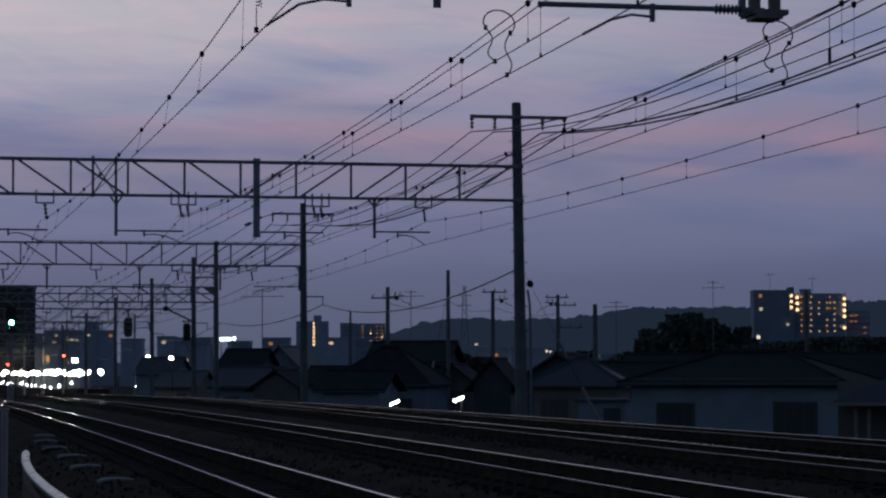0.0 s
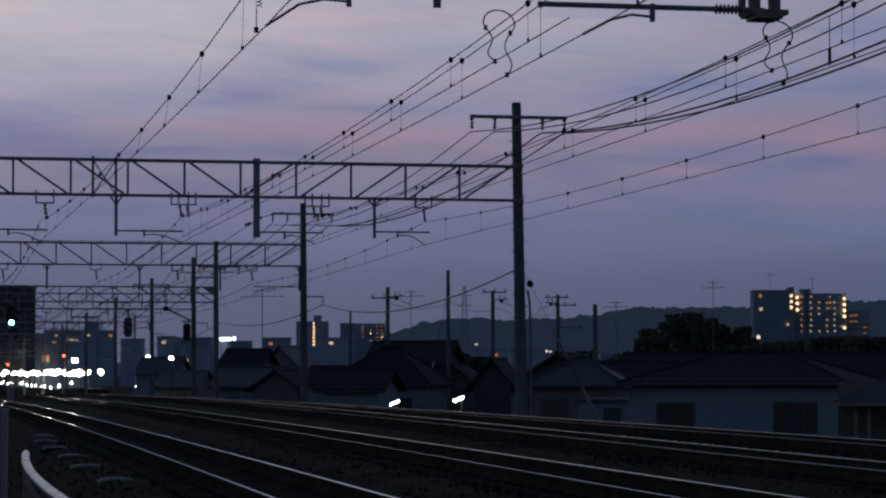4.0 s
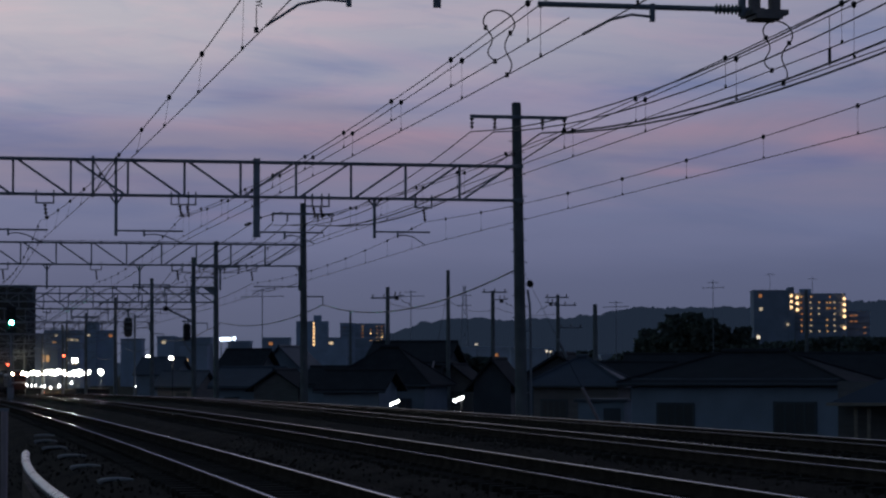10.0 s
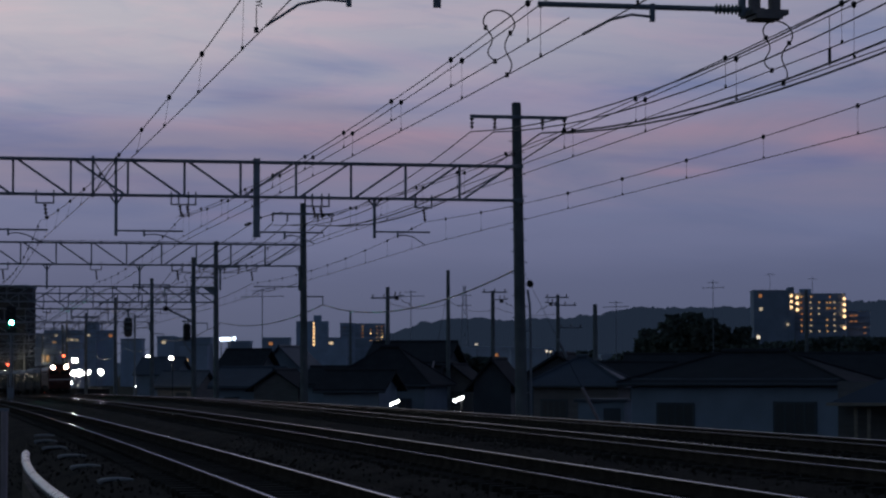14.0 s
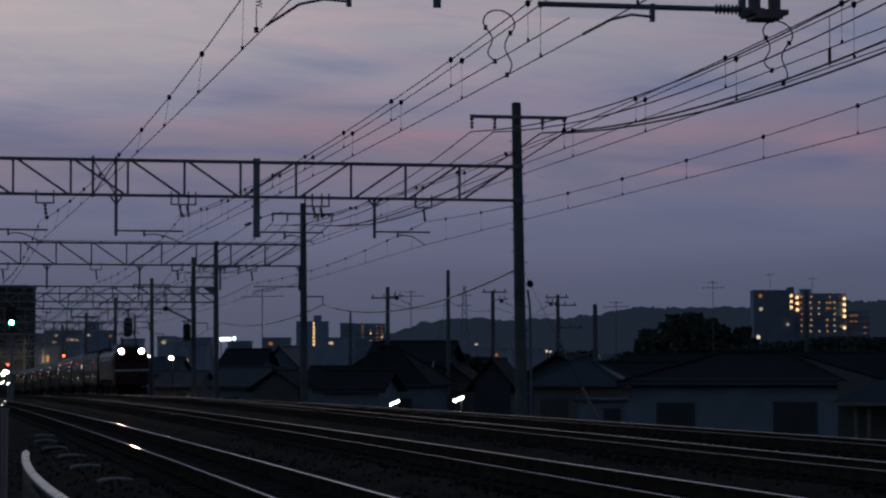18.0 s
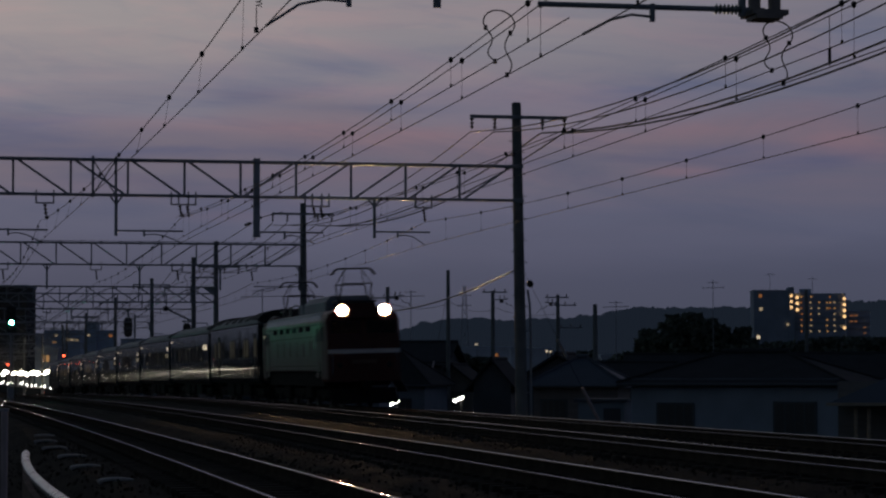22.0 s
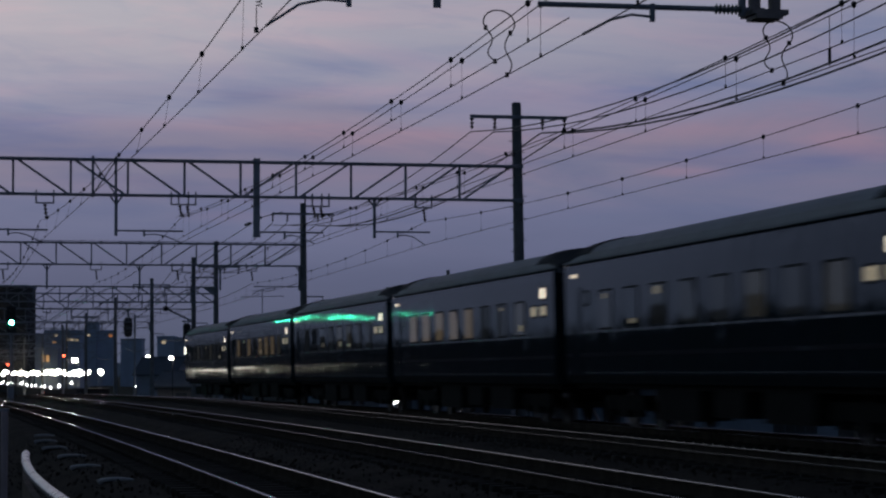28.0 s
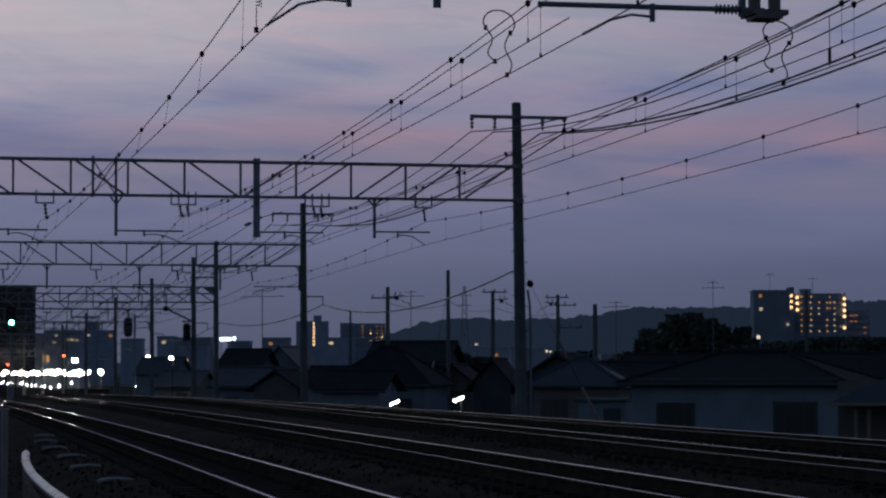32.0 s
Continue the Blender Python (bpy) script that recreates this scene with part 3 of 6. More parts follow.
def span_wires(k, s0, s1, far=False, shift=0.0, rise0=0.0, rise1=0.0, hangers=True):
    """Carrier wire, contact wire and droppers of one track between two portals."""
    ob = thing("overhead_contact_line", "thin dark carrier and contact wires with droppers above a track", "overhead wire", group="overhead contact lines")
    n = 16 if not far else 8

    def place(u, low):
        s = s0 + (s1 - s0) * u
        zig = stagger(k, s0) + (stagger(k, s1) - stagger(k, s0)) * u
        rise = rise0 + (rise1 - rise0) * u
        if k == 1 and not low and s0 == PORTALS[0]:
            zig += min(0.35 * u, 0.08)
        if low:
            return at(s, track_offset(k, s) + zig + shift, contact_height(s) + rise - 0.03 * 4 * u * (1 - u))
        return at(s, track_offset(k, s) + zig + shift, CARRIER + 0.05 * rise - ({1: 0.36, 2: 0.40, 3: 0.33, 4: 0.40}[k] if s0 == PORTALS[0] else 0.36) * 4 * u * (1 - u) + SECOND_LIFT[k] * (u if s0 == PORTALS[0] else 1 - u if s0 == PORTALS[1] else 0.0))

    us = [i / n for i in range(n + 1)]
    part("carrier_wire", Geo().tube([place(u, False) for u in us], 0.009 if not far else 0.015, 5), WIRE, ob)
    part("contact_wire", Geo().tube([place(u, True) for u in us], 0.0085 if not far else 0.014, 5), BRIGHT_WIRE, ob)
    if hangers:
        count = max(2, int(round((s1 - s0) / 5)))
        for i in range(count):
            u = (i + 0.5) / count if s0 != PORTALS[0] else (FIRST_DROPPER[k] - s0 + 4.83 * i) / (s1 - s0)
            a, b = place(u, False), place(u, True)
            g = Geo().tube([a, b], 0.003 if not far else 0.006, 4)
            d = part("dropper", g, WIRE, ob)
            if not far:
                part("dropper_clip", Geo().lathe([(0.012, -0.045), (0.032, -0.03), (0.036, 0), (0.032, 0.03), (0.012, 0.045)], Matrix.Translation(a), 8), BLACK, d)
                part("dropper_clip", Geo().box(b + Vector((0, 0, 0.02)), (0.03, 0.05, 0.05)), BLACK, d)
    return ob


def build_overhead():
    for i, s in enumerate(PORTALS):
        build_portal(s, far=i > 1, flip=(i % 2 == 0), drop=0.55 if i > 2 else 0.0)
    ends = [-18.0] + PORTALS + [494.0]
    for i in range(len(ends) - 1):
        a, b = ends[i], ends[i + 1]
        for k in (1, 2, 3, 4):
            if i == 0 and k > 2:
                continue
            span_wires(k, a, b, far=i > 2, hangers=i < 6)
        if i == 1:
            span_wires(2, a, b, shift=-0.17, rise0=0.2, rise1=0.06)
            span_wires(3, a, b, shift=-0.17, rise0=0.2, rise1=0.06)
        # feeders between the crossarms
        for x, sag in zip(FEEDERS, (1.12, 1.14, 1.13, 1.06) if i == 1 else (0.9, 0.9, 0.9, 0.9)):
            z = 9.57 - 0.48 + (0.1 if i > 2 else 0.0)
            pts = arc(at(a, RIGHT - 0.15 + x, z), at(b, RIGHT - 0.15 + x, z), sag, 16)
            f = part("feeder_cable", Geo().tube(pts, (0.027 if x > 0 else 0.019) if i < 3 else 0.022, 6), WIRE)
            tagged(f, "thick dark feeder cable sagging between crossarms", "cable", "feeder cables")
    # the signal cable hangs from mast to mast
    hooks = [(79.0, RIGHT - 0.2, 4.6), (126.5, RIGHT + 0.97, 4.96), (166.0, RIGHT + 0.35, 5.05), (180.0, RIGHT + 0.97, 4.9)] + [(s, RIGHT + 0.97, 4.9) for s in PORTALS[4:]]
    for (a, oa, za), (b, ob, zb) in zip(hooks, hooks[1:]):
        pts = arc(at(a, oa, za), at(b, ob, zb), 0.8 * ((b - a) / 47.0) ** 2, 18)
        f = part("signal_cable", Geo().tube(pts, 0.03, 6), SHEATH)
        tagged(f, "black sheathed cable sagging between the masts", "cable", "signal cables")


def coil(p, q, turns, r, wire):
    """A slack spring of wire from p to q."""
    p, q = Vector(p), Vector(q)
    n = turns * 10
    pts = [p.lerp(q, i / n) + Vector((r * math.cos(2 * math.pi * i / 10), r * math.sin(2 * math.pi * i / 10), 0)) for i in range(n + 1)]
    return Geo().tube(pts, wire, 5)


def build_jumpers():
    """Slack connections between carriers and contact wires near the portals."""
    for k, s in ((2, 35.2), (3, 35.45), (3, 121.0)):
        o = track_offset(k, s) + 0.12
        j = thing("jumper", "thin looping copper jumper between overhead wires", "jumper", group="overhead jumpers")
        top = CARRIER - 0.12 * (1 if s < 100 else 0.3)
        lowz = contact_height(s)
        big = 0.95
        a0, b0 = (PORTALS[0], PORTALS[1]) if s < 79 else (PORTALS[1], PORTALS[2])
        loop = []
        for i in range(15):
            u = radians(205 - 255 * i / 14)
            loop.append(at(s + 0.15 * math.sin(i * 0.22), o + big * 0.24 * math.cos(u), top + big * (0.10 + 0.2 * math.sin(u))))
        part("loop", Geo().tube(loop, 0.011, 5), WIRE, j)
        for e, p0 in ((0, loop[0]), (1, loop[-1])):
            u = (s - a0) / (b0 - a0)
            goal = at(s, track_offset(k, s) + stagger(k, a0) * (1 - u) + stagger(k, b0) * u + (-0.17 if e == 0 and s < 79 else 0.0), lowz + (0.2 * (1 - u) + 0.06 * u if e == 0 and s < 79 else 0.0) - 0.12 * u * (1 - u))
            drop = [p0.lerp(goal, i / 10) + Vector((0.06 * math.sin(2 * math.pi * i / 10) * (1 - 2 * e), 0.2 * math.sin(math.pi * i / 10), 0)) for i in range(11)]
            part("lead", Geo().tube(drop, 0.010, 5), WIRE, j)
            part("clamp", Geo().box(drop[-1], (0.05, 0.08, 0.06)), BLACK, j)
            part("clamp", Geo().box(drop[0], (0.05, 0.08, 0.06)), BLACK, j)
    s = 31.7
    o = track_offset(1, s) + 0.1
    j = thing("jumper", "coiled spring jumper above the contact wire", "jumper", group="overhead jumpers")
    part("coil", coil(at(s, o, 5.82), at(s, o, 5.60), 5, 0.035, 0.006), WIRE, j)
    part("lead", Geo().tube([at(s, o - 0.03, 5.60), at(s, o - 0.03, 5.45), at(s, o - 0.03, contact_height(s))], 0.007, 5), WIRE, j)
    part("clamp", Geo().box(at(s, o - 0.03, contact_height(s) + 0.02), (0.05, 0.08, 0.06)), BLACK, j)
    part("lead", Geo().tube([at(s, o, 5.82), at(s, o, CARRIER - 0.02)], 0.006, 5), WIRE, j)
    wo = track_offset(3, 33.6) + stagger(3, PORTALS[0]) * 0.95 + stagger(3, PORTALS[1]) * 0.05
    w = thing("dropper_weight", "short dark weight on a dropper above the contact wire", "weight")
    part("weight", Geo().tube([at(33.6, wo, 5.34), at(33.6, wo, 5.56)], 0.022, 8), BLACK, w)
    part("rod", Geo().tube([at(33.6, wo, contact_height(33.6) - 0.01), at(33.6, wo, CARRIER - 0.05)], 0.006, 5), WIRE, w)
    # insulated studs and a cable on the second portal's beam
    c2 = thing("beam_cable", "thin cable carried on studs along the portal beam", "cable", side(126.5, 0, 0))
    part("cable", Geo().tube([(RIGHT - 0.2, 0.1, BEAM_TOP + 0.2), (-11.0, 0.1, BEAM_TOP + 0.2)], 0.015, 5), BLACK_CABLE, c2)
    for i in range(14):
        part("stud", Geo().tube([(RIGHT - 0.5 - i * 1.0, 0.1, BEAM_TOP + 0.04), (RIGHT - 0.5 - i * 1.0, 0.1, BEAM_TOP + 0.22)], [0.05, 0.03], 6), PORCELAIN, c2)
    # strain insulators set in the third track's wires beyond the first portal
    st = thing("section_insulator", "pair of dark strain insulators in the overhead wire", "insulator")
    for s0 in (83.5, 86.5):
        part("insulator", insulator(Geo(), at(s0, -5.1, 6.52), at(s0 + 1.6, -5.1, 6.54), 4, 0.05), PORCELAIN, st)
    part("wire", Geo().tube([at(79, -5.0, 6.4), at(83.5, -5.1, 6.52), at(92.0, -4.9, 6.5), at(126.5, -3.9, 6.6)], 0.013, 5), WIRE, st)


build_overhead()
build_jumpers()


# ---- the train ----
BLUE = mat("dark_blue_coach_paint", (0.017, 0.029, 0.035), 0.035, rvar=0.015, scale=1.2, vary=0.25, bump=1.0, grain=2.6, dist=0.017, spec=0.5, stretch=(1, 1.7, 0.36), detail=1.2)
COACH_ROOF = mat("grey_coach_roof", (0.30, 0.305, 0.31), 0.6, scale=0.8, vary=0.3, bump=0.15)
LIGHT_ROOF = mat("pale_grey_roof_cover", (0.30, 0.31, 0.32), 0.6, scale=0.8, vary=0.25, bump=0.1)
SILVER = mat("silver_band", (0.42, 0.42, 0.42), 0.16, 0.9, scale=3, vary=0.15, bump=0)
STRIP = mat("polished_metal_strip", (0.72, 0.72, 0.72), 0.05, 1.0, rvar=0.02, scale=3, vary=0.1, bump=0)
UNDER = mat("dirty_underframe", (0.022, 0.02, 0.018), 0.95, spec=0.1, scale=2, vary=0.4)
LOCO_RED = mat("dull_red_loco_paint", (0.085, 0.028, 0.022), 0.5, spec=0.25, scale=0.9, vary=0.25, bump=0.06, grain=5)
LOCO_SEAM = mat("dark_panel_joint", (0.10, 0.07, 0.06), 0.7, scale=3, vary=0.3, bump=0)
LOCO_SIDE = mat("grey_brown_loco_side", (0.125, 0.072, 0.058), 0.32, spec=0.28, scale=0.9, vary=0.25, bump=0.06, grain=5)
WHITE = mat("white_band_paint", (0.70, 0.68, 0.66), 0.5, scale=3, vary=0.15, bump=0)
RUBBER = mat("black_rubber", (0.018, 0.018, 0.018), 0.8, scale=4, vary=0.2)
WHEEL = mat("wheel_steel", (0.16, 0.14, 0.13), 0.5, 0.8, scale=4, vary=0.3)
PANE = glass("coach_window_glass")
# pale tone stands for sky light on the upturned roof edge
SKYLIT_EDGE = mat("skylit_roof_edge_tone", (0.78, 0.76, 0.76), 0.5, scale=3, vary=0.2, bump=0)
DULL_PANE = mat("dusty_dark_cab_glass", (0.018, 0.017, 0.018), 0.55, spec=0.25, scale=3, vary=0.3, bump=0)
LAMP = glow("headlamp_light", (1.0, 0.66, 0.34), 2300.0)
CABIN = glow("lit_compartment_blind", (1.0, 0.92, 0.72), 0.012, (0.07, 0.075, 0.08), rough=0.04)
VAN_LIT = glow("lit_van_corridor_blind", (1.0, 0.95, 0.72), 0.042, (0.12, 0.12, 0.11), rough=0.04)
CABIN_LAMPLIT = glow("lamplit_compartment_blind", (1.0, 0.74, 0.46), 0.055, (0.14, 0.12, 0.10), rough=0.05)
CABIN_WARM = glow("warm_reading_light", (1.0, 0.84, 0.55), 0.10)
CABIN_DIM = glow("dim_compartment_blind", (0.95, 0.9, 0.75), 0.003, (0.06, 0.066, 0.07), rough=0.04)
CABIN_BRIGHT = glow("lit_vestibule_pane", (1.0, 0.88, 0.70), 1.6)
CABIN_MILD = glow("lit_washroom_pane", (1.0, 0.85, 0.58), 0.30)
DOOR_LAMP = glow("door_lamp_light", (1.0, 0.85, 0.65), 1.0)
VESTIBULE_LIT = glow("lit_vestibule_window", (1.0, 0.95, 0.85), 3.0)
TAIL_RED = glow("red_tail_lamp", (1.0, 0.05, 0.03), 0.8)

SPEED, FRONT23 = 27.05, 65.5
PITCH = 21.96
LOCO_LEN = 18.6
ROLL = Matrix.Rotation(radians(-1.4), 4, "Y")


def train_rows(back):
    """Poses of a vehicle whose middle is that far behind the headlamps."""
    rows = []
    t = 0.0
    while t < 32.01:
        s = FRONT23 - SPEED * (t - 23) + back
        a, b = at(s - 7, 0), at(s + 7, 0)
        turn = math.atan2(b.x - a.x, b.y - a.y)
        rows.append((t, Matrix.Translation((a + b) / 2) @ Matrix.Rotation(-turn, 4, "Z") @ ROLL))
        t += 0.5
    return rows


def wheelset(parent, y, r=0.43, m0=None):
    g = Geo()
    ax = part("axle", Geo().tube([(-0.8, y, r), (0.8, y, r)], 0.07, 8), WHEEL, parent)
    for x in (-0.53, 0.53):
        rot = Matrix.Translation((x, y, r)) @ Matrix.Rotation(radians(90), 4, "Y")
        part("wheel", Geo().lathe([(r + 0.025, -0.07), (r + 0.025, -0.045), (r, -0.04), (r, 0.06), (r - 0.08, 0.06), (r - 0.1, 0.03), (0.12, 0.03), (0.12, 0.06)], rot, 20), WHEEL, ax)


def bogie(parent, y, base, wheels=2):
    b = part("bogie", Geo().box((0, y, 0.55), (1.5, 0.5, 0.3)), UNDER, parent)
    for x in (-1.0, 1.0):
        g = Geo().prism([(-0.07, 0.42), (0.07, 0.42), (0.07, 0.72), (-0.07, 0.72)], y - base / 2 - 0.45, y + base / 2 + 0.45, Matrix.Translation((x, 0, 0)))
        for i in range(wheels):
            yy = y - base / 2 + base * i / (wheels - 1)
            g.box((x, yy, 0.44), (0.2, 0.32, 0.34), chamfer=0.05)
        g.box((x, y, 0.38), (0.18, 0.7, 0.26))
        part("side_beam", g, UNDER, b)
    for i in range(wheels):
        wheelset(b, y - base / 2 + base * i / (wheels - 1), 0.43 if wheels == 2 else 0.56)
    return b


def strips(x, z, y0, y1, h, d=0.006):
    return Geo().box((x, (y0 + y1) / 2, z), (d * 2, y1 - y0, h))


SHELL = [(-1.38, 0.98), (-1.45, 1.16), (-1.45, 2.10), (-1.4445, 3.38), (-1.442, 3.64), (-1.37, 3.70), (1.37, 3.70), (1.442, 3.64), (1.4445, 3.38), (1.45, 2.10), (1.45, 1.16), (1.38, 0.98)]


def roof_ring(w, z0, z1, n=12, floor=0.1):
    pts = [(w * math.cos(math.pi * i / n), z0 + (z1 - z0) * math.sin(math.pi * i / n) ** 0.75) for i in range(n + 1)]
    return [(w, z0 - floor)] + pts + [(-w, z0 - floor)]


def hoop(stations, lift=0.015):
    """A shallow cover lying over the curve of a coach roof, through (place along the coach, share of the full rise)."""
    g = Geo()
    for y, f in stations:
        g.v += [(1.395 * math.cos(math.pi * i / 14), y, 3.715 + (0.53 + lift) * f * math.sin(math.pi * i / 14) ** 0.75) for i in range(1, 14)] + [(-1.2, y, 3.71), (1.2, y, 3.71)]
    k, n = 15, len(stations)
    g.f += [(i * k + j, i * k + (j + 1) % k, (i + 1) * k + (j + 1) % k, (i + 1) * k + j) for i in range(n - 1) for j in range(k)]
    g.f += [tuple(reversed(range(k))), tuple(range((n - 1) * k, n * k))]
    return g


def window_row(body, ys, w, z0, z1, mats, x=1.45):
    """Windows on both sides of a coach: rubber surround, pane and blind behind it."""
    for sx in (-1, 1):
        for i, y in enumerate(ys):
            fr = part("window", Geo().box((sx * (x + 0.002), y, (z0 + z1) / 2), (0.016, w + 0.1, z1 - z0 + 0.1)), RUBBER, body)
            # panes sit a little out of true
            lean = Matrix.Translation((sx * (x + 0.011), y, (z0 + z1) / 2)) @ Matrix.Rotation(radians(0.5 * math.sin(9.1 * y + sx)), 4, "Z") @ Matrix.Rotation(radians(0.5 * math.sin(5.3 * y + 2)), 4, "Y")
            part("pane", Geo().box((0, 0, 0), (0.008, w, z1 - z0), lean), mats[(i * 7 + (3 if sx > 0 else 0)) % len(mats)] if not hasattr(mats, "node_tree") else mats, fr)


def build_coach(tail=False, generator=False, kind=0, lamplit=()):
    half = 9.55 if generator else 10.43
    label = "dark blue sleeping coach with two thin silver bands and dim windows"
    if lamplit:
        label = "dark blue sleeping coach with a row of warm lamplit windows"
    if generator:
        label = "dark blue generator van with roof grilles coupled behind the locomotive"
    if tail:
        label = "dark blue last coach with lit vestibule window and silver bands"
    c = thing("sleeping_coach" if not generator else "generator_van", label, "train coach", group="coaches of the night train")
    rnd = random.Random(40 + kind)
    body = part("body", Geo().prism(SHELL, -half, half), BLUE, c, "dark blue painted steel side")
    # roof with sloping ends
    g = Geo()
    for y, f in ((-half, 0.15), (-half + 0.12, 0.35), (-half + 1.0, 0.96), (-half + 1.5, 1.0), (half - 1.5, 1.0), (half - 1.0, 0.96), (half - 0.12, 0.35), (half, 0.15)):
        g.v += [(x, y, z) for x, z in roof_ring(1.38, 3.70, 3.70 + 0.53 * f)]
    k = len(g.v) // 8
    g.f += [(i * k + j, i * k + (j + 1) % k, (i + 1) * k + (j + 1) % k, (i + 1) * k + j) for i in range(7) for j in range(k)]
    g.f += [tuple(reversed(range(k))), tuple(range(7 * k, 8 * k))]
    roof = part("roof", g, COACH_ROOF, c, "rounded grey roof")
    for e in (-1, 1):
        part("roof_end", hoop([(e * (half + 0.01), 0.17), (e * (half - 0.12), 0.37), (e * (half - 1.0), 0.98), (e * (half - 1.9), 1.01)]), RUBBER, roof, "black sloping roof end")
    for sx in (-1, 1):
        part("gutter", Geo().box((sx * 1.415, 0, 3.72), (0.07, 2 * half, 0.05)), COACH_ROOF, roof)
        part("band", strips(sx * 1.452, 2.12, -half + 0.02, half - 0.02, 0.045), SILVER, body, "thin silver band")
        part("band", strips(sx * 1.448, 1.22, -half + 0.02, half - 0.02, 0.03), SILVER, body, "thin silver band")
        # added strip that mirrors the platform lamps as one bright line
        part("streak_strip", strips(sx * 1.453, 1.62, -half + 0.02, half - 0.02, 0.075), STRIP, body, "polished strip added to carry a lamp streak")
    if generator:
        # black intake strips over the curve of the roof, and black domed ends
        for y0, y1, lift in ((3.9, 2.6, 0.02), (1.0, -0.35, 0.02), (-1.6, -2.95, 0.02), (-4.25, -5.6, 0.02), (-6.6, -9.4, 0.10), (9.4, 7.6, 0.08), (7.0, 5.8, 0.06)):
            g = hoop([(y0, 0.94), (y0 - 0.1, 1.0), (y1 + 0.1, 1.0), (y1, 0.94)], lift)
            part("roof_grille", g, RUBBER, roof, "black intake strip over the roof")
        window_row(body, (7.25, 0.52, -0.52, -4.85, -5.85), 0.44, 2.18, 2.98, VAN_LIT)
        window_row(body, (3.7,), 0.95, 2.18, 2.98, CABIN_DIM)
        window_row(body, (-2.8,), 0.5, 2.18, 2.98, PANE)
        for sx in (-1, 1):
            for y in (5.6, -8.6):
                d = part("side_door", Geo().box((sx * 1.452, y, 2.22), (0.02, 0.85, 2.05)), RUBBER, body, "recessed dark door")
                part("door_window", Geo().box((sx * 1.466, y - 0.15, 2.6), (0.012, 0.4, 0.82)), VAN_LIT, d, "dimly lit door window")
    else:
        for y in (-6.5, -2.2, 2.2, 6.5):
            part("roof_vent", Geo().prism([(-0.28, 4.13), (0.28, 4.13), (0.2, 4.26), (-0.2, 4.26)], y, y + 0.7), COACH_ROOF, roof)
        lit = [CABIN_DIM, CABIN_DIM, CABIN, CABIN_DIM, PANE, CABIN_DIM, CABIN, CABIN_DIM]
        rnd.shuffle(lit)
        if lamplit:
            lit = [CABIN_LAMPLIT if q in lamplit else lit[q] for q in range(8)]
        window_row(body, [-7.0 + 1.99 * i for i in range(8)], 1.0, 2.2, 2.98, lit)
        for i in range(3):
            y, z = -7.0 + 1.99 * rnd.randint(0, 7) + rnd.uniform(-0.2, 0.2), rnd.choice((2.3, 2.36, 2.88))
            part("reading_light", Geo().box((-1.466, y, z), (0.006, rnd.uniform(0.2, 0.45), rnd.uniform(0.06, 0.16))), CABIN_WARM, body, "warm reading light behind the glass")
        if kind == 2:
            window_row(body, (-8.35, -9.4), 0.42, 2.78, 3.04, CABIN_BRIGHT)
        else:
            window_row(body, (-8.5, -9.45), 0.42, 2.62, 2.84, CABIN_MILD)
            window_row(body, (-9.45,), 0.34, 3.03, 3.27, CABIN_BRIGHT)
        window_row(body, (8.55,), 0.3, 2.75, 3.0, CABIN_DIM)
        for sx in (-1, 1):
            door = part("side_door", Geo().box((sx * 1.452, 9.45, 2.16), (0.03, 0.78, 1.95)), BLUE, body, "dark blue entrance door")
            part("door_window", Geo().box((sx * 1.47, 9.45, 2.65), (0.012, 0.42, 0.7)), PANE, door)
            part("door_lamp", Geo().box((sx * 1.462, 9.55, 3.40), (0.05, 0.22, 0.08)), DOOR_LAMP, body, "small lit door lamp")
    for y in (-half, half):
        e = 1 if y > 0 else -1
        gw = part("gangway", Geo().box((0, y + e * 0.22, 2.15), (1.15, 0.42, 2.25), chamfer=0.08), RUBBER, c, "black concertina gangway")
        part("coupler", Geo().box((0, y + e * 0.35, 0.88), (0.3, 0.65, 0.28), chamfer=0.05), UNDER, c)
    if tail:
        for sx in (-1, 1):
            # lit vestibule window on the side, near the coach's rear end
            part("vestibule_window", Geo().box((sx * 1.47, half - 0.55, 2.78), (0.06, 0.3, 0.42)), VESTIBULE_LIT, c, "lit vestibule door window")
        part("tail_lamp", Geo().tube([(-1.05, half, 1.5), (-1.05, half + 0.06, 1.5)], 0.08, 12), TAIL_RED, c)
        part("tail_lamp", Geo().tube([(1.05, half, 1.5), (1.05, half + 0.06, 1.5)], 0.08, 12), TAIL_RED, c)
    part("underframe", Geo().box((0, 0, 0.95), (2.5, 2 * half - 0.4, 0.16)), UNDER, c)
    for y, w, h in ((-3.8, 2.6, 0.55), (-0.6, 1.8, 0.5), (2.6, 2.8, 0.6)):
        for sx in (-1, 1):
            part("equipment_box", Geo().box((sx * 0.95, y + 0.3 * sx, 0.87 - h / 2), (0.7, w, h), chamfer=0.04), UNDER, c)
    for y in (-7.0, 7.0):
        bogie(c, y, 2.1)
    return c


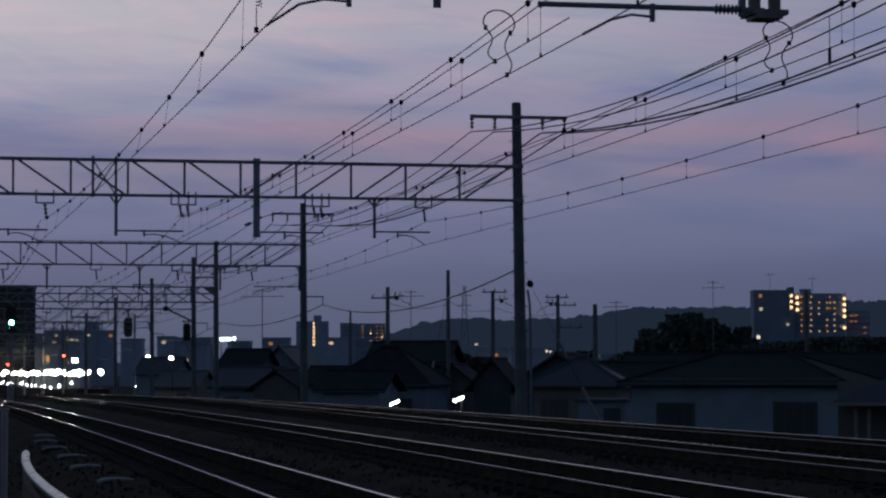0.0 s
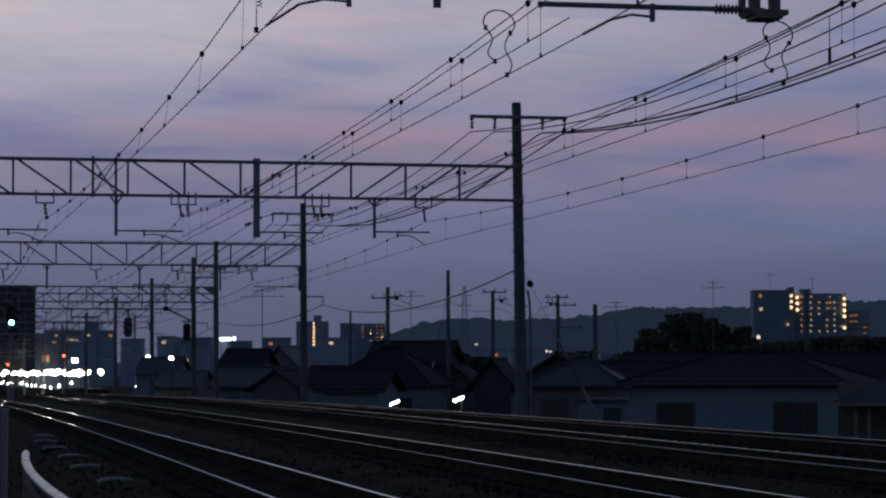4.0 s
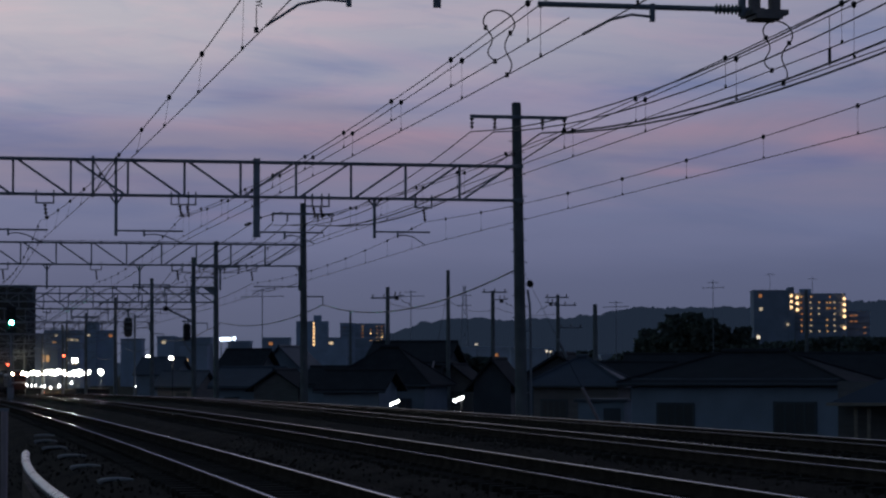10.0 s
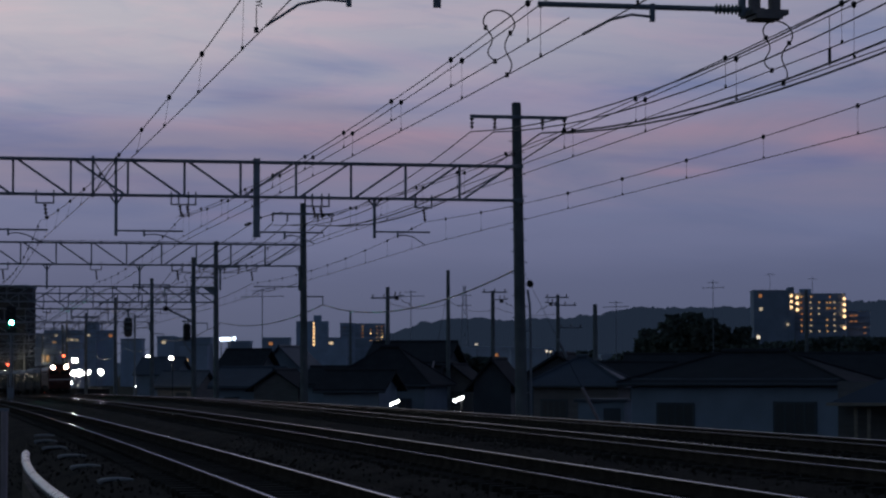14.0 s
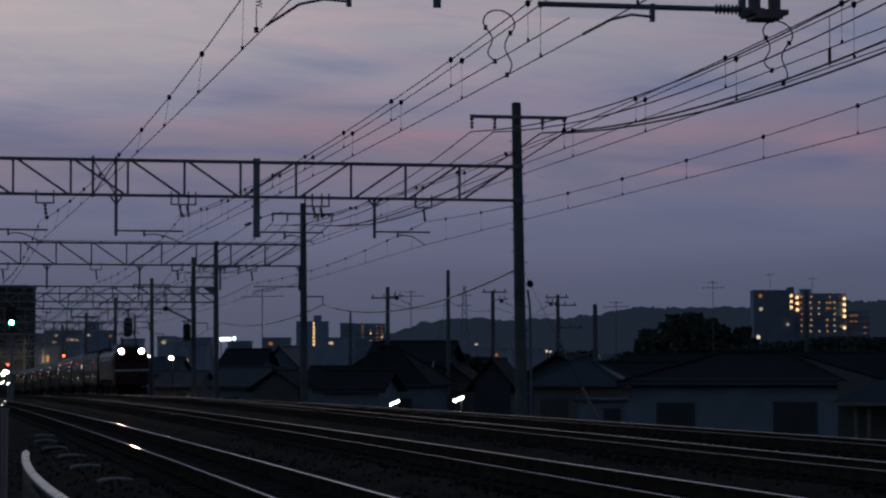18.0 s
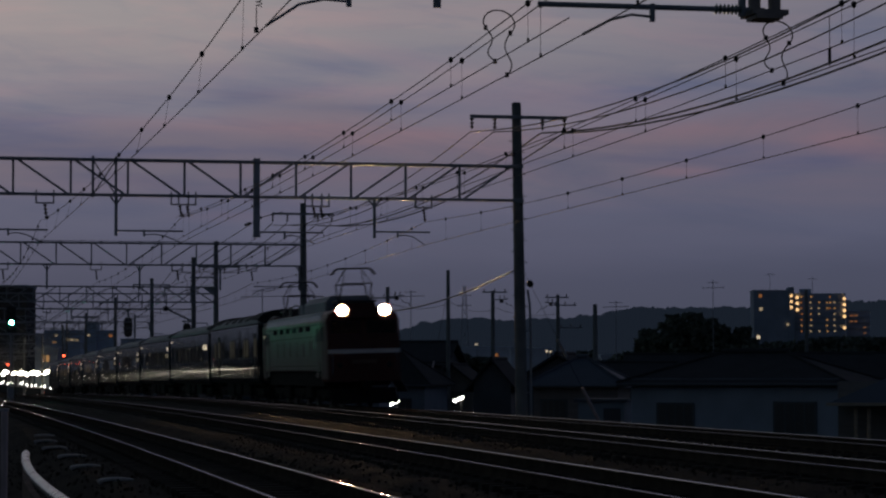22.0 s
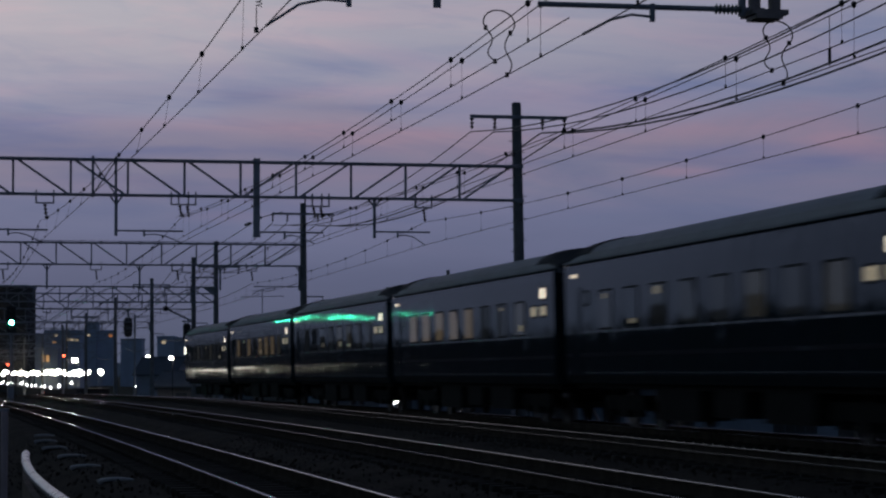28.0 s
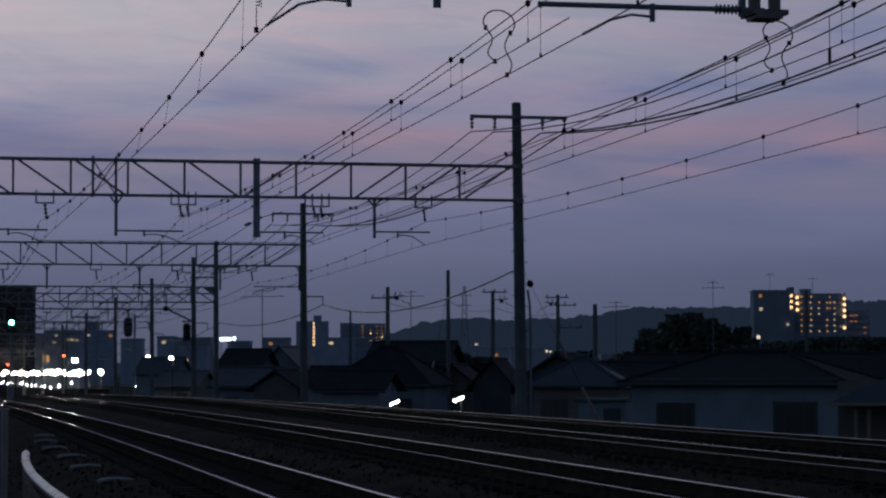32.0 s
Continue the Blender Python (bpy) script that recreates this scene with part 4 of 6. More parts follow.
def pantograph(parent, y, top):
    base = part("pantograph", Geo().box((0, y - 0.7, 4.06), (1.5, 0.1, 0.08)).box((0, y + 0.7, 4.06), (1.5, 0.1, 0.08)).box((-0.7, y, 4.06), (0.08, 1.5, 0.08)).box((0.7, y, 4.06), (0.08, 1.5, 0.08)), BLACK, parent, "black diamond pantograph")
    for x in (-0.62, 0.62):
        for e in (-1, 1):
            part("base_insulator", insulator(Geo(), (x, y + 0.7 * e, 3.82), (x, y + 0.7 * e, 4.04), 2, 0.09), PORCELAIN, base)
    mid = (4.1 + top) / 2
    for e in (-1, 1):
        for x in (-0.6, 0.6):
            part("lower_arm", Geo().tube([(x, y + 0.15 * e, 4.1), (x * 0.95, y + 0.8 * e, mid)], 0.03, 6), BLACK, base)
            part("upper_arm", Geo().tube([(x * 0.95, y + 0.8 * e, mid), (x * 0.55, y + 0.12 * e, top - 0.1)], 0.02, 6), BLACK, base)
        part("cross_tie", Geo().tube([(-0.57, y + 0.8 * e, mid), (0.57, y + 0.8 * e, mid)], 0.022, 6), BLACK, base)
        horn = [(-0.85, y + 0.14 * e, top - 0.28), (-0.72, y + 0.14 * e, top - 0.1), (-0.6, y + 0.14 * e, top - 0.03), (0.6, y + 0.14 * e, top - 0.03), (0.72, y + 0.14 * e, top - 0.1), (0.85, y + 0.14 * e, top - 0.28)]
        part("collector_head", Geo().tube(horn, 0.028, 6), BLACK, base)


def build_loco():
    half = LOCO_LEN / 2
    c = thing("electric_locomotive", "dull red electric locomotive with white band and lit headlamps", "locomotive")
    ring = [(-1.36, 1.0), (-1.42, 1.12), (-1.42, 3.30), (-1.33, 3.55), (-1.0, 3.72), (1.0, 3.72), (1.33, 3.55), (1.42, 3.30), (1.42, 1.12), (1.36, 1.0)]
    shell = [(-1.40, 1.40), (-1.42, 1.46)] + ring[2:8] + [(1.42, 1.46), (1.40, 1.40)]
    body = part("body", Geo().prism(shell, -half + 1.55, half - 1.55), LOCO_SIDE, c, "grey-brown dusty body side")
    for e in (-1, 1):
        # cab with a raked windscreen face
        g = Geo()
        for y, zmax, wf in ((half - 1.55, 3.72, 1.0), (half - 0.32, 3.72, 0.99), (half - 0.06, 2.35, 0.97), (half, 1.9, 0.96), (half, 1.0, 0.95)):
            g.v += [(x * wf, e * y, min(z, zmax)) for x, z in ring]
        n = len(ring)
        for i in range(4):
            for j in range(n):
                q = (i * n + j, i * n + (j + 1) % n, (i + 1) * n + (j + 1) % n, (i + 1) * n + j)
                g.f.append(q if e > 0 else tuple(reversed(q)))
        g.f.append(tuple(range(4 * n, 5 * n)))
        cab = part("cab", g, LOCO_RED, c, "dull red cab front")
        part("front_band", Geo().box((0, e * (half - 0.02), 2.14), (2.74, 0.12, 0.16), chamfer=0.03), WHITE, cab, "white band across the front")
        for x in (-0.68, 0.68):
            ws = Matrix.Translation((x, e * (half - 0.17), 2.95)) @ Matrix.Rotation(radians(-11.0 * e), 4, "X")
            w = part("windscreen", Geo().box((0, 0, 0), (1.12, 0.06, 0.72), ws), RUBBER, cab)
            part("pane", Geo().box((0, e * 0.02, 0), (1.02, 0.05, 0.62), ws), PANE, w)
            part("wiper", Geo().bar(ws @ Vector((-0.3, e * 0.06, -0.34)), ws @ Vector((0.1, e * 0.06, 0.1)), 0.02, 0.02), BLACK, w)
        for x in (-0.81, 0.81):
            rot = Matrix.Translation((x, e * (half - 0.42), 3.68)) @ Matrix.Rotation(radians(-90.0 * e), 4, "X")
            h = part("headlamp", Geo().lathe([(0.15, -0.5), (0.20, -0.3), (0.215, 0.1), (0.225, 0.46), (0.205, 0.46), (0.165, 0.14)], rot, 28), LOCO_RED, cab, "round headlamp housing")
            part("lens", Geo().lathe([(0.16, 0.14), (0.145, 0.19), (0.09, 0.215), (0.02, 0.22)], rot, 28), LAMP if e < 0 else PANE, h, "glowing warm headlamp lens" if e < 0 else "unlit headlamp lens")
        part("sun_visor", Geo().box((0, e * (half - 0.2), 3.42), (1.15, 0.4, 0.04)), LOCO_RED, cab)
        part("front_plate", Geo().box((0, e * (half + 0.03), 1.75), (0.9, 0.03, 0.16)), LOCO_SIDE, cab, "plain metal plate")
        for x in (-0.95, 0.95):
            part("marker_lamp", Geo().tube([(x, e * (half - 0.02), 1.62), (x, e * (half + 0.06), 1.62)], 0.1, 14), RUBBER, cab)
            part("handrail", Geo().tube([(x * 1.3, e * (half + 0.03), 1.15), (x * 1.3, e * (half + 0.07), 1.3), (x * 1.3, e * (half + 0.07), 2.0), (x * 1.3, e * (half + 0.03), 2.1)], 0.016, 6), SILVER, cab)
        part("snow_plough", Geo().prism([(-1.3, 0.16), (1.3, 0.16), (1.2, 0.75), (-1.2, 0.75)], e * (half - 0.25), e * (half - 0.12)), UNDER, c)
        part("coupler", Geo().box((0, e * (half + 0.25), 0.88), (0.32, 0.7, 0.3), chamfer=0.05), UNDER, c)
        for sx in (-1, 1):
            d = part("cab_door", Geo().box((sx * 1.425, e * (half - 2.3), 2.15), (0.02, 0.62, 1.95)), LOCO_SIDE, c)
            part("door_window", Geo().box((sx * 1.436, e * (half - 2.3), 2.8), (0.012, 0.42, 0.5)), DULL_PANE, d)
            part("cab_window", Geo().box((sx * 1.43, e * (half - 1.25), 2.82), (0.02, 0.75, 0.55)), DULL_PANE, c)
    for sx in (-1, 1):
        for i in range(6):
            part("side_window", Geo().box((sx * 1.426, -4.6 + 1.85 * i, 3.08), (0.016, 1.1, 0.2)), PANE, body, "dark glossy upper window")
            lv = part("louvre", Geo().box((sx * 1.426, -4.6 + 1.85 * i, 2.3), (0.016, 1.3, 0.62)), LOCO_SIDE, body)
            for k in range(5):
                part("slat", Geo().box((sx * 1.437, -4.6 + 1.85 * i, 2.06 + 0.12 * k), (0.012, 1.22, 0.03)), LOCO_SIDE, lv)
        # shoulder strip coloured pale where the sky would brighten it
        part("roof_shoulder", Geo().prism([(sx * x, z) for x, z in ((1.405, 3.345), (1.335, 3.555), (1.352, 3.57), (1.428, 3.355))], -LOCO_LEN / 2 + 1.7, LOCO_LEN / 2 - 1.7), SKYLIT_EDGE, c, "sloping roof shoulder toned pale as if skylit")
        for z in (2.75, 1.62):
            part("panel_joint", Geo().box((sx * 1.423, 0, z), (0.012, LOCO_LEN - 3.8, 0.03)), LOCO_SEAM, body)
        part("roof_rail", Geo().box((sx * 1.3, 0, 3.62), (0.08, LOCO_LEN - 3.4, 0.07)), SKYLIT_EDGE, c, "roof edge toned pale as if skylit")
        part("seam", Geo().box((sx * 1.425, 0, 3.2), (0.02, LOCO_LEN - 3.6, 0.04)), LOCO_SEAM, body, "dark seam below the roof edge")
        part("rear_lamp", Geo().box((sx * 1.44, half - 1.2, 2.94), (0.03, 0.34, 0.1)), CABIN_MILD, c, "small lit cab lamp")
    part("roof_monitor", Geo().prism([(-0.95, 3.7), (0.95, 3.7), (0.95, 4.1), (0.72, 4.33), (-0.72, 4.33), (-0.95, 4.1)], -6.2, -0.7), LIGHT_ROOF, c, "raised grey roof housing")
    part("roof_box", Geo().box((0.0, 2.2, 3.95), (1.3, 1.1, 0.5), chamfer=0.06), LIGHT_ROOF, c, "grey roof box")
    part("roof_box", Geo().box((0.0, 0.8, 3.98), (1.1, 0.9, 0.55), chamfer=0.06), BLACK, c)
    part("roof_box", Geo().box((-0.3, 5.0, 3.86), (0.8, 0.7, 0.35), chamfer=0.06), BLACK, c)
    part("cab_roof_hood", Geo().prism([(-0.75, 3.7), (0.75, 3.7), (0.6, 3.98), (-0.6, 3.98)], -8.3, -7.5), LOCO_RED, c)
    for y in (-5.6, 5.4, 3.4, 6.1):
        for x in (-0.55, 0.55):
            part("roof_insulator", insulator(Geo(), (x, y, 3.72), (x, y, 4.16), 4, 0.10), PORCELAIN, c, "brown roof insulator")
    for x in (-0.55, 0.55):
        part("bus_bar", Geo().tube([(x, 6.9, 4.08), (x, 6.1, 4.2), (x, 5.4, 4.18), (x, 4.4, 4.26), (x, 3.4, 4.18), (x * 0.6, 2.6, 4.2)], 0.03, 6), BLACK, c, "black roof bus bar")
    part("roof_switch", Geo().box((0.1, 4.2, 3.9), (0.5, 0.9, 0.3), chamfer=0.06).tube([(0.1, 3.9, 4.0), (0.1, 4.5, 4.45)], 0.04, 6), BLACK, c, "dark roof switch")
    part("horn", Geo().lathe([(0.03, 0), (0.035, 0.25), (0.09, 0.42)], Matrix.Translation((-0.35, 8.0, 3.82)) @ Matrix.Rotation(radians(-90), 4, "X"), 10), BLACK, c)
    pantograph(c, -7.2, 5.37)
    pantograph(c, 7.2, 5.37)
    part("underframe", Geo().box((0, 0, 1.12), (2.6, LOCO_LEN - 3.2, 0.58)), UNDER, c)
    for y in (-6.0, 0.0, 6.0):
        bogie(c, y, 2.5)
    for sx in (-1, 1):
        part("tank", Geo().box((sx * 0.9, 3.0, 0.6), (0.6, 1.6, 0.5), chamfer=0.06), UNDER, c)
        part("tank", Geo().box((sx * 0.9, -3.0, 0.6), (0.6, 1.6, 0.5), chamfer=0.06), UNDER, c)
    return c


loco = build_loco()
VEHICLES = [(loco, LOCO_LEN / 2 - 0.4)]
VAN_MID, FIRST_JOINT = 28.9, 39.0
_first = build_coach(generator=True, kind=1)
_plain = build_coach(kind=3)
for _i in range(9):
    if _i == 0:
        _car = _first
    elif _i == 1:
        _car = build_coach(kind=2)
    elif _i == 2:
        _car = _plain
    elif _i == 8:
        _car = build_coach(tail=True, kind=9)
    elif _i == 5:
        _car = build_coach(kind=6, lamplit=(1, 2, 3, 4, 5))
    elif _i == 7:
        _car = build_coach(kind=8, lamplit=(7, 6, 5, 3, 1))
    elif _i % 3 == 0:
        _car = build_coach(kind=4 + _i)
    else:
        _car = copy_thing(_plain, Matrix.Identity(4))
    VEHICLES.append((_car, FIRST_JOINT + PITCH * (_i - 0.5) if _i else VAN_MID))


def motions():
    for ob, back in VEHICLES:
        walk(ob, train_rows(back))



# ---- materials of the town ----
PALE_WALL = mat("pale_blue_grey_plaster", (0.34, 0.39, 0.45), 0.85, scale=1.0, vary=0.2, bump=0.15, per_object=0.1)
TAN_WALL = mat("brownish_board_wall", (0.27, 0.24, 0.22), 0.85, scale=1.2, vary=0.25, bump=0.2, stretch=(1, 1, 6))
DARK_WALL = mat("dark_cladding", (0.12, 0.13, 0.14), 0.7, scale=0.8, vary=0.25, bump=0.1)
TILE_ROOF = mat("dark_roof_tile", (0.048, 0.048, 0.050), 0.9, spec=0.25, scale=1.5, vary=0.3, bump=0.5, grain=12)
SHEET_ROOF = mat("blue_grey_sheet_roof", (0.10, 0.115, 0.135), 0.6, scale=1.0, vary=0.25, bump=0.2)
# the blue of distance haze is mixed into this wall colour
HAZED_WALL = mat("hazed_block_wall", (0.42, 0.48, 0.57), 0.9, scale=0.2, vary=0.2, bump=0.0, per_object=0.25)
DARK_PAVING = mat("dark_platform_asphalt", (0.05, 0.05, 0.05), 0.95, spec=0.1, scale=0.5, vary=0.3, bump=0.2)
HOUSE_PANE = glass("curtained_house_window", (0.085, 0.085, 0.08), 0.3)
LEAF = mat("dark_foliage", (0.12, 0.135, 0.10), 0.8, scale=2, vary=0.5, bump=0, per_object=0.15)
BARK = mat("dark_bark", (0.05, 0.04, 0.035), 0.95, scale=4, vary=0.4)
TIMBER = mat("pale_weathered_timber", (0.45, 0.36, 0.27), 0.8, scale=3, vary=0.3, stretch=(1, 1, 8))
BOARD = mat("brown_fence_board", (0.16, 0.10, 0.07), 0.85, scale=3, vary=0.35, per_object=0.2, stretch=(1, 1, 0.2))
WHITE_PIPE = mat("worn_bright_steel_pipe", (0.72, 0.71, 0.70), 0.3, 0.85, scale=5, vary=0.3, bump=0.15)
POST_PAINT = mat("faded_pink_paint", (0.62, 0.48, 0.46), 0.6, scale=4, vary=0.25)
WIN_WARM = glow("warm_lit_window", (1.0, 0.56, 0.24), 0.42)
WIN_AMBER = glow("amber_lit_window", (1.0, 0.42, 0.16), 0.28)
WIN_PALE = glow("pale_lit_window", (1.0, 0.80, 0.55), 0.42)
CORRIDOR = glow("corridor_lamp", (1.0, 0.62, 0.30), 2.2)
SIGN_WHITE = glow("lit_shop_sign", (0.72, 0.85, 1.0), 4.0)
STREET = glow("street_lamp_light", (0.95, 0.97, 1.0), 12.0)
EDGE_LAMP = glow("unseen_platform_lamp_light", (1.0, 0.96, 0.86), 9.0)
YARD = glow("platform_lamp_light", (1.0, 0.95, 0.80), 45.0)
GREEN = glow("green_signal_light", (0.05, 1.0, 0.55), 220.0)
RED_DOT = glow("red_marker_light", (1.0, 0.10, 0.05), 9.0)
# the hills give off a faint blue glow in place of haze
HAZE_GLOW = glow("wooded_hill_haze_glow", (0.23, 0.36, 0.66), 0.052)
HAZE_GLOW.node_tree.nodes["Principled BSDF"].inputs["Base Color"].default_value = (0.03, 0.035, 0.03, 1)
HAZE_GLOW.node_tree.nodes["Principled BSDF"].inputs["Roughness"].default_value = 1.0
HAZE_GLOW.node_tree.nodes["Principled BSDF"].inputs["Specular IOR Level"].default_value = 0.0


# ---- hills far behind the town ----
def build_hills():
    g = Geo()
    n, rows = 520, 9
    for j in range(rows):
        d = 2300 + 130 * j
        for i in range(n):
            az = -0.26 + 0.52 * i / (n - 1)
            top = 20 + 20 * ease((az + 0.11) / 0.07) + 33 * ease((az + 0.045) / 0.05) + 13 * ease((az - 0.05) / 0.035) + 9 * ease((az - 0.12) / 0.06)
            bump = 3.6 * noise.noise(Vector((az * 60, j * 0.7, 0))) + 5.0 * abs(noise.noise(Vector((az * 190, j * 1.9, 3)))) + 2.2 * noise.noise(Vector((az * 800, j * 2.9, 7)))
            rise = math.sin(math.pi * 0.5 * min(1, j / 5.0)) if j < 6 else 1 - 0.2 * (j - 5)
            g.v.append((az * d, d, -6 + top * rise + bump * min(1, j / 2.0)))
    g.grid(rows, n)
    ob = part("backdrop", g, HAZE_GLOW, smooth=False)
    tagged(ob, "low wooded hills with a faint blue haze glow beyond the town", "hills", kind="structure")


# ---- houses ----
def gable_house(x, y, w, d, eave, ridge, turn, wall, roof, label, windows=(), ridge_along=True, base=-3.3, lean=0.45, name="house", hip=False):
    """A house with a pitched roof. turn: degrees about its base; windows: (across, sill, width, height) on the face to the railway."""
    h = thing(name, label, "house", pose(x, y, 0, 0, 0, turn), group="houses below the railway")
    wl = part("wall", Geo().box((0, 0, (eave + base) / 2), (w, d, eave - base)), wall, h)
    if not ridge_along:
        part("gable", Geo().prism([(-w / 2, eave), (w / 2, eave), (0, ridge - 0.12)], -d / 2, d / 2), wall, wl)
    if hip:
        top = max(0.15, w / 2 - d / 2 * 0.85)
        low, ex, ey = eave - lean * 0.35, w / 2 + lean, d / 2 + lean
        for q, nm in (([(-ex, -ey, low), (ex, -ey, low), (top, 0, ridge), (-top, 0, ridge)], 0), ([(ex, ey, low), (-ex, ey, low), (-top, 0, ridge), (top, 0, ridge)], 0), ([(ex, -ey, low), (ex, ey, low), (top, 0, ridge)], 0), ([(-ex, ey, low), (-ex, -ey, low), (-top, 0, ridge)], 0)):
            n = len(q)
            part("roof_slope", Geo().add([(x, y, z - 0.12) for x, y, z in q] + q, [tuple(reversed(range(n))), tuple(range(n, 2 * n))] + [(i, (i + 1) % n, n + (i + 1) % n, n + i) for i in range(n)]), roof, h)
        for x0 in (-1, 1):
            for y0 in (-1, 1):
                part("hip_cap", Geo().tube([(x0 * ex, y0 * ey, low + 0.03), (x0 * top, 0, ridge + 0.03)], 0.05, 6), roof, h)
    if ridge_along and not hip:
        part("gable", Geo().prism([(-d / 2, eave), (d / 2, eave), (0, ridge - 0.12)], -w / 2, w / 2, Matrix.Rotation(radians(-90), 4, "Z")), wall, wl)
    for e in (-1, 1) if not hip else ():
        a, b = lean, 0.14
        if ridge_along:
            ring = [(e * (d / 2 + a), eave - a * (ridge - eave) / (d / 2)), (0, ridge), (0, ridge + b), (e * (d / 2 + a), eave - a * (ridge - eave) / (d / 2) + b)]
            rot = Matrix.Rotation(radians(-90), 4, "Z")
            rf = part("roof", Geo().prism(ring if e < 0 else ring[::-1], -w / 2 - a, w / 2 + a, rot), roof, h)
        else:
            ring = [(e * (w / 2 + a), eave - a * (ridge - eave) / (w / 2)), (0, ridge), (0, ridge + b), (e * (w / 2 + a), eave - a * (ridge - eave) / (w / 2) + b)]
            rf = part("roof", Geo().prism(ring if e < 0 else ring[::-1], -d / 2 - a, d / 2 + a), roof, h)
    if hip:
        part("ridge_cap", Geo().tube([(-top - 0.1, 0, ridge + 0.05), (top + 0.1, 0, ridge + 0.05)], 0.11, 8), roof, h)
        part("gutter", Geo().tube([(-ex, -ey, low - 0.06), (ex, -ey, low - 0.06)], 0.05, 8), DARK_WALL, h)
    elif ridge_along:
        part("ridge_cap", Geo().tube([(-w / 2 - lean, 0, ridge + 0.12), (w / 2 + lean, 0, ridge + 0.12)], 0.12, 8), roof, h)
        part("gutter", Geo().tube([(-w / 2 - lean, -d / 2 - lean, eave - 0.2), (w / 2 + lean, -d / 2 - lean, eave - 0.2)], 0.06, 8), DARK_WALL, h)
    else:
        part("ridge_cap", Geo().tube([(0, -d / 2 - lean, ridge + 0.12), (0, d / 2 + lean, ridge + 0.12)], 0.12, 8), roof, h)
    for u, z, ww, hh in windows:
        fr = part("window", Geo().box((u, -d / 2 - 0.02, z + hh / 2), (ww + 0.16, 0.08, hh + 0.16)), DARK_WALL, h)
        part("pane", Geo().box((u - ww / 4, -d / 2 - 0.065, z + hh / 2), (ww / 2 - 0.03, 0.02, hh)), HOUSE_PANE, fr)
        part("pane", Geo().box((u + ww / 4, -d / 2 - 0.055, z + hh / 2), (ww / 2 - 0.03, 0.02, hh)), HOUSE_PANE, fr)
        for k in (-1, 0, 1):
            part("glazing_bar", Geo().box((u + k * ww / 4, -d / 2 - 0.085, z + hh / 2), (0.05, 0.03, hh)), DARK_WALL, fr)
        part("sill", Geo().box((u, -d / 2 - 0.09, z - 0.1), (ww + 0.24, 0.16, 0.06)), PALE_CONCRETE, fr)
    return h


def build_houses():
    gable_house(12.1, 93.0, 8.0, 6.5, 0.95, 1.95, -22, PALE_WALL, TILE_ROOF, "long pale single-storey house with dark hipped tile roof below the embankment", [(-2.25, -1.03, 1.35, 1.0), (2.35, -1.03, 1.5, 1.05)], hip=True)
    gable_house(6.5, 112.0, 3.9, 4.2, 0.78, 1.9, -12, TAN_WALL, SHEET_ROOF, "small brown house with grey hipped roof beside the line", [(-1.0, -1.0, 1.1, 0.9)], hip=True)
    gable_house(6.32, 124.0, 3.4, 5.0, 1.0, 2.05, -12, DARK_WALL, TILE_ROOF, "dark house with pale verge behind the hipped house", ridge_along=False)
    an = thing("shed", "pale flat-roofed shed between two houses", "shed", pose(6.66, 98.0, 0, 0, 0, -16))
    part("wall", Geo().box((0, 0, -1.65), (1.9, 2.0, 3.3)), PALE_WALL, an)
    part("roof", Geo().box((0, 0, 0.06), (2.2, 2.3, 0.12), chamfer=0.02), SHEET_ROOF, an)
    part("door", Geo().box((0.45, -1.01, -1.2), (0.7, 0.06, 1.9)), DARK_WALL, an, "dark door")
    gable_house(9.54, 128.0, 5.0, 6.0, 0.6, 1.6, -8, DARK_WALL, TILE_ROOF, "dark low house with tiled roof", [(0.6, -0.9, 1.4, 1.0)])
    gable_house(-3.01, 136.0, 5.4, 5.2, 0.7, 2.6, -14, PALE_WALL, TILE_ROOF, "grey-walled house with steep dark hipped roof", [(-1.6, -1.3, 0.5, 0.9), (1.3, -1.2, 1.2, 0.9)], hip=True)
    gable_house(-1.73, 150.0, 4.5, 6.0, 1.9, 3.0, -10, DARK_WALL, TILE_ROOF, "dark two-storey house behind others", [(0.5, 0.3, 1.2, 0.9)])
    gable_house(-4.35, 126.5, 3.0, 3.6, 0.4, 1.2, -14, PALE_WALL, TILE_ROOF, "small grey lean-to house with dark roof")
    gable_house(0.99, 150.0, 2.6, 5.0, 0.6, 1.6, -10, TAN_WALL, TILE_ROOF, "narrow brown house with gabled roof", [(0.2, -0.8, 0.9, 0.8)], ridge_along=False)
    gable_house(3.28, 142.0, 2.2, 5.0, 0.6, 1.9, -10, DARK_WALL, TILE_ROOF, "dark gabled house beside the mast", ridge_along=False)
    gable_house(-15.82, 195.0, 3.0, 6.0, 1.5, 3.0, -12, DARK_WALL, TILE_ROOF, "dark house with low roof", name="house")
    gable_house(-14.02, 178.0, 4.2, 6.0, 0.3, 1.5, -12, PALE_WALL, SHEET_ROOF, "pale house with blue-grey sheet roof", [(-0.8, -1.4, 1.0, 0.8)])
    gable_house(-13.0, 205.0, 3.6, 7.0, 1.6, 3.35, -12, PALE_WALL, SHEET_ROOF, "pale gabled house with sheet roof", [(0.3, -0.2, 1.0, 0.8)], ridge_along=False)
    gable_house(-11.18, 170.0, 3.2, 5.0, 0.2, 1.3, -12, TAN_WALL, TILE_ROOF, "brown house with dark hipped roof", ridge_along=False)
    gable_house(-7.55, 165.0, 2.4, 5.0, 0.5, 1.5, -12, PALE_WALL, TILE_ROOF, "small pale house with dark roof")
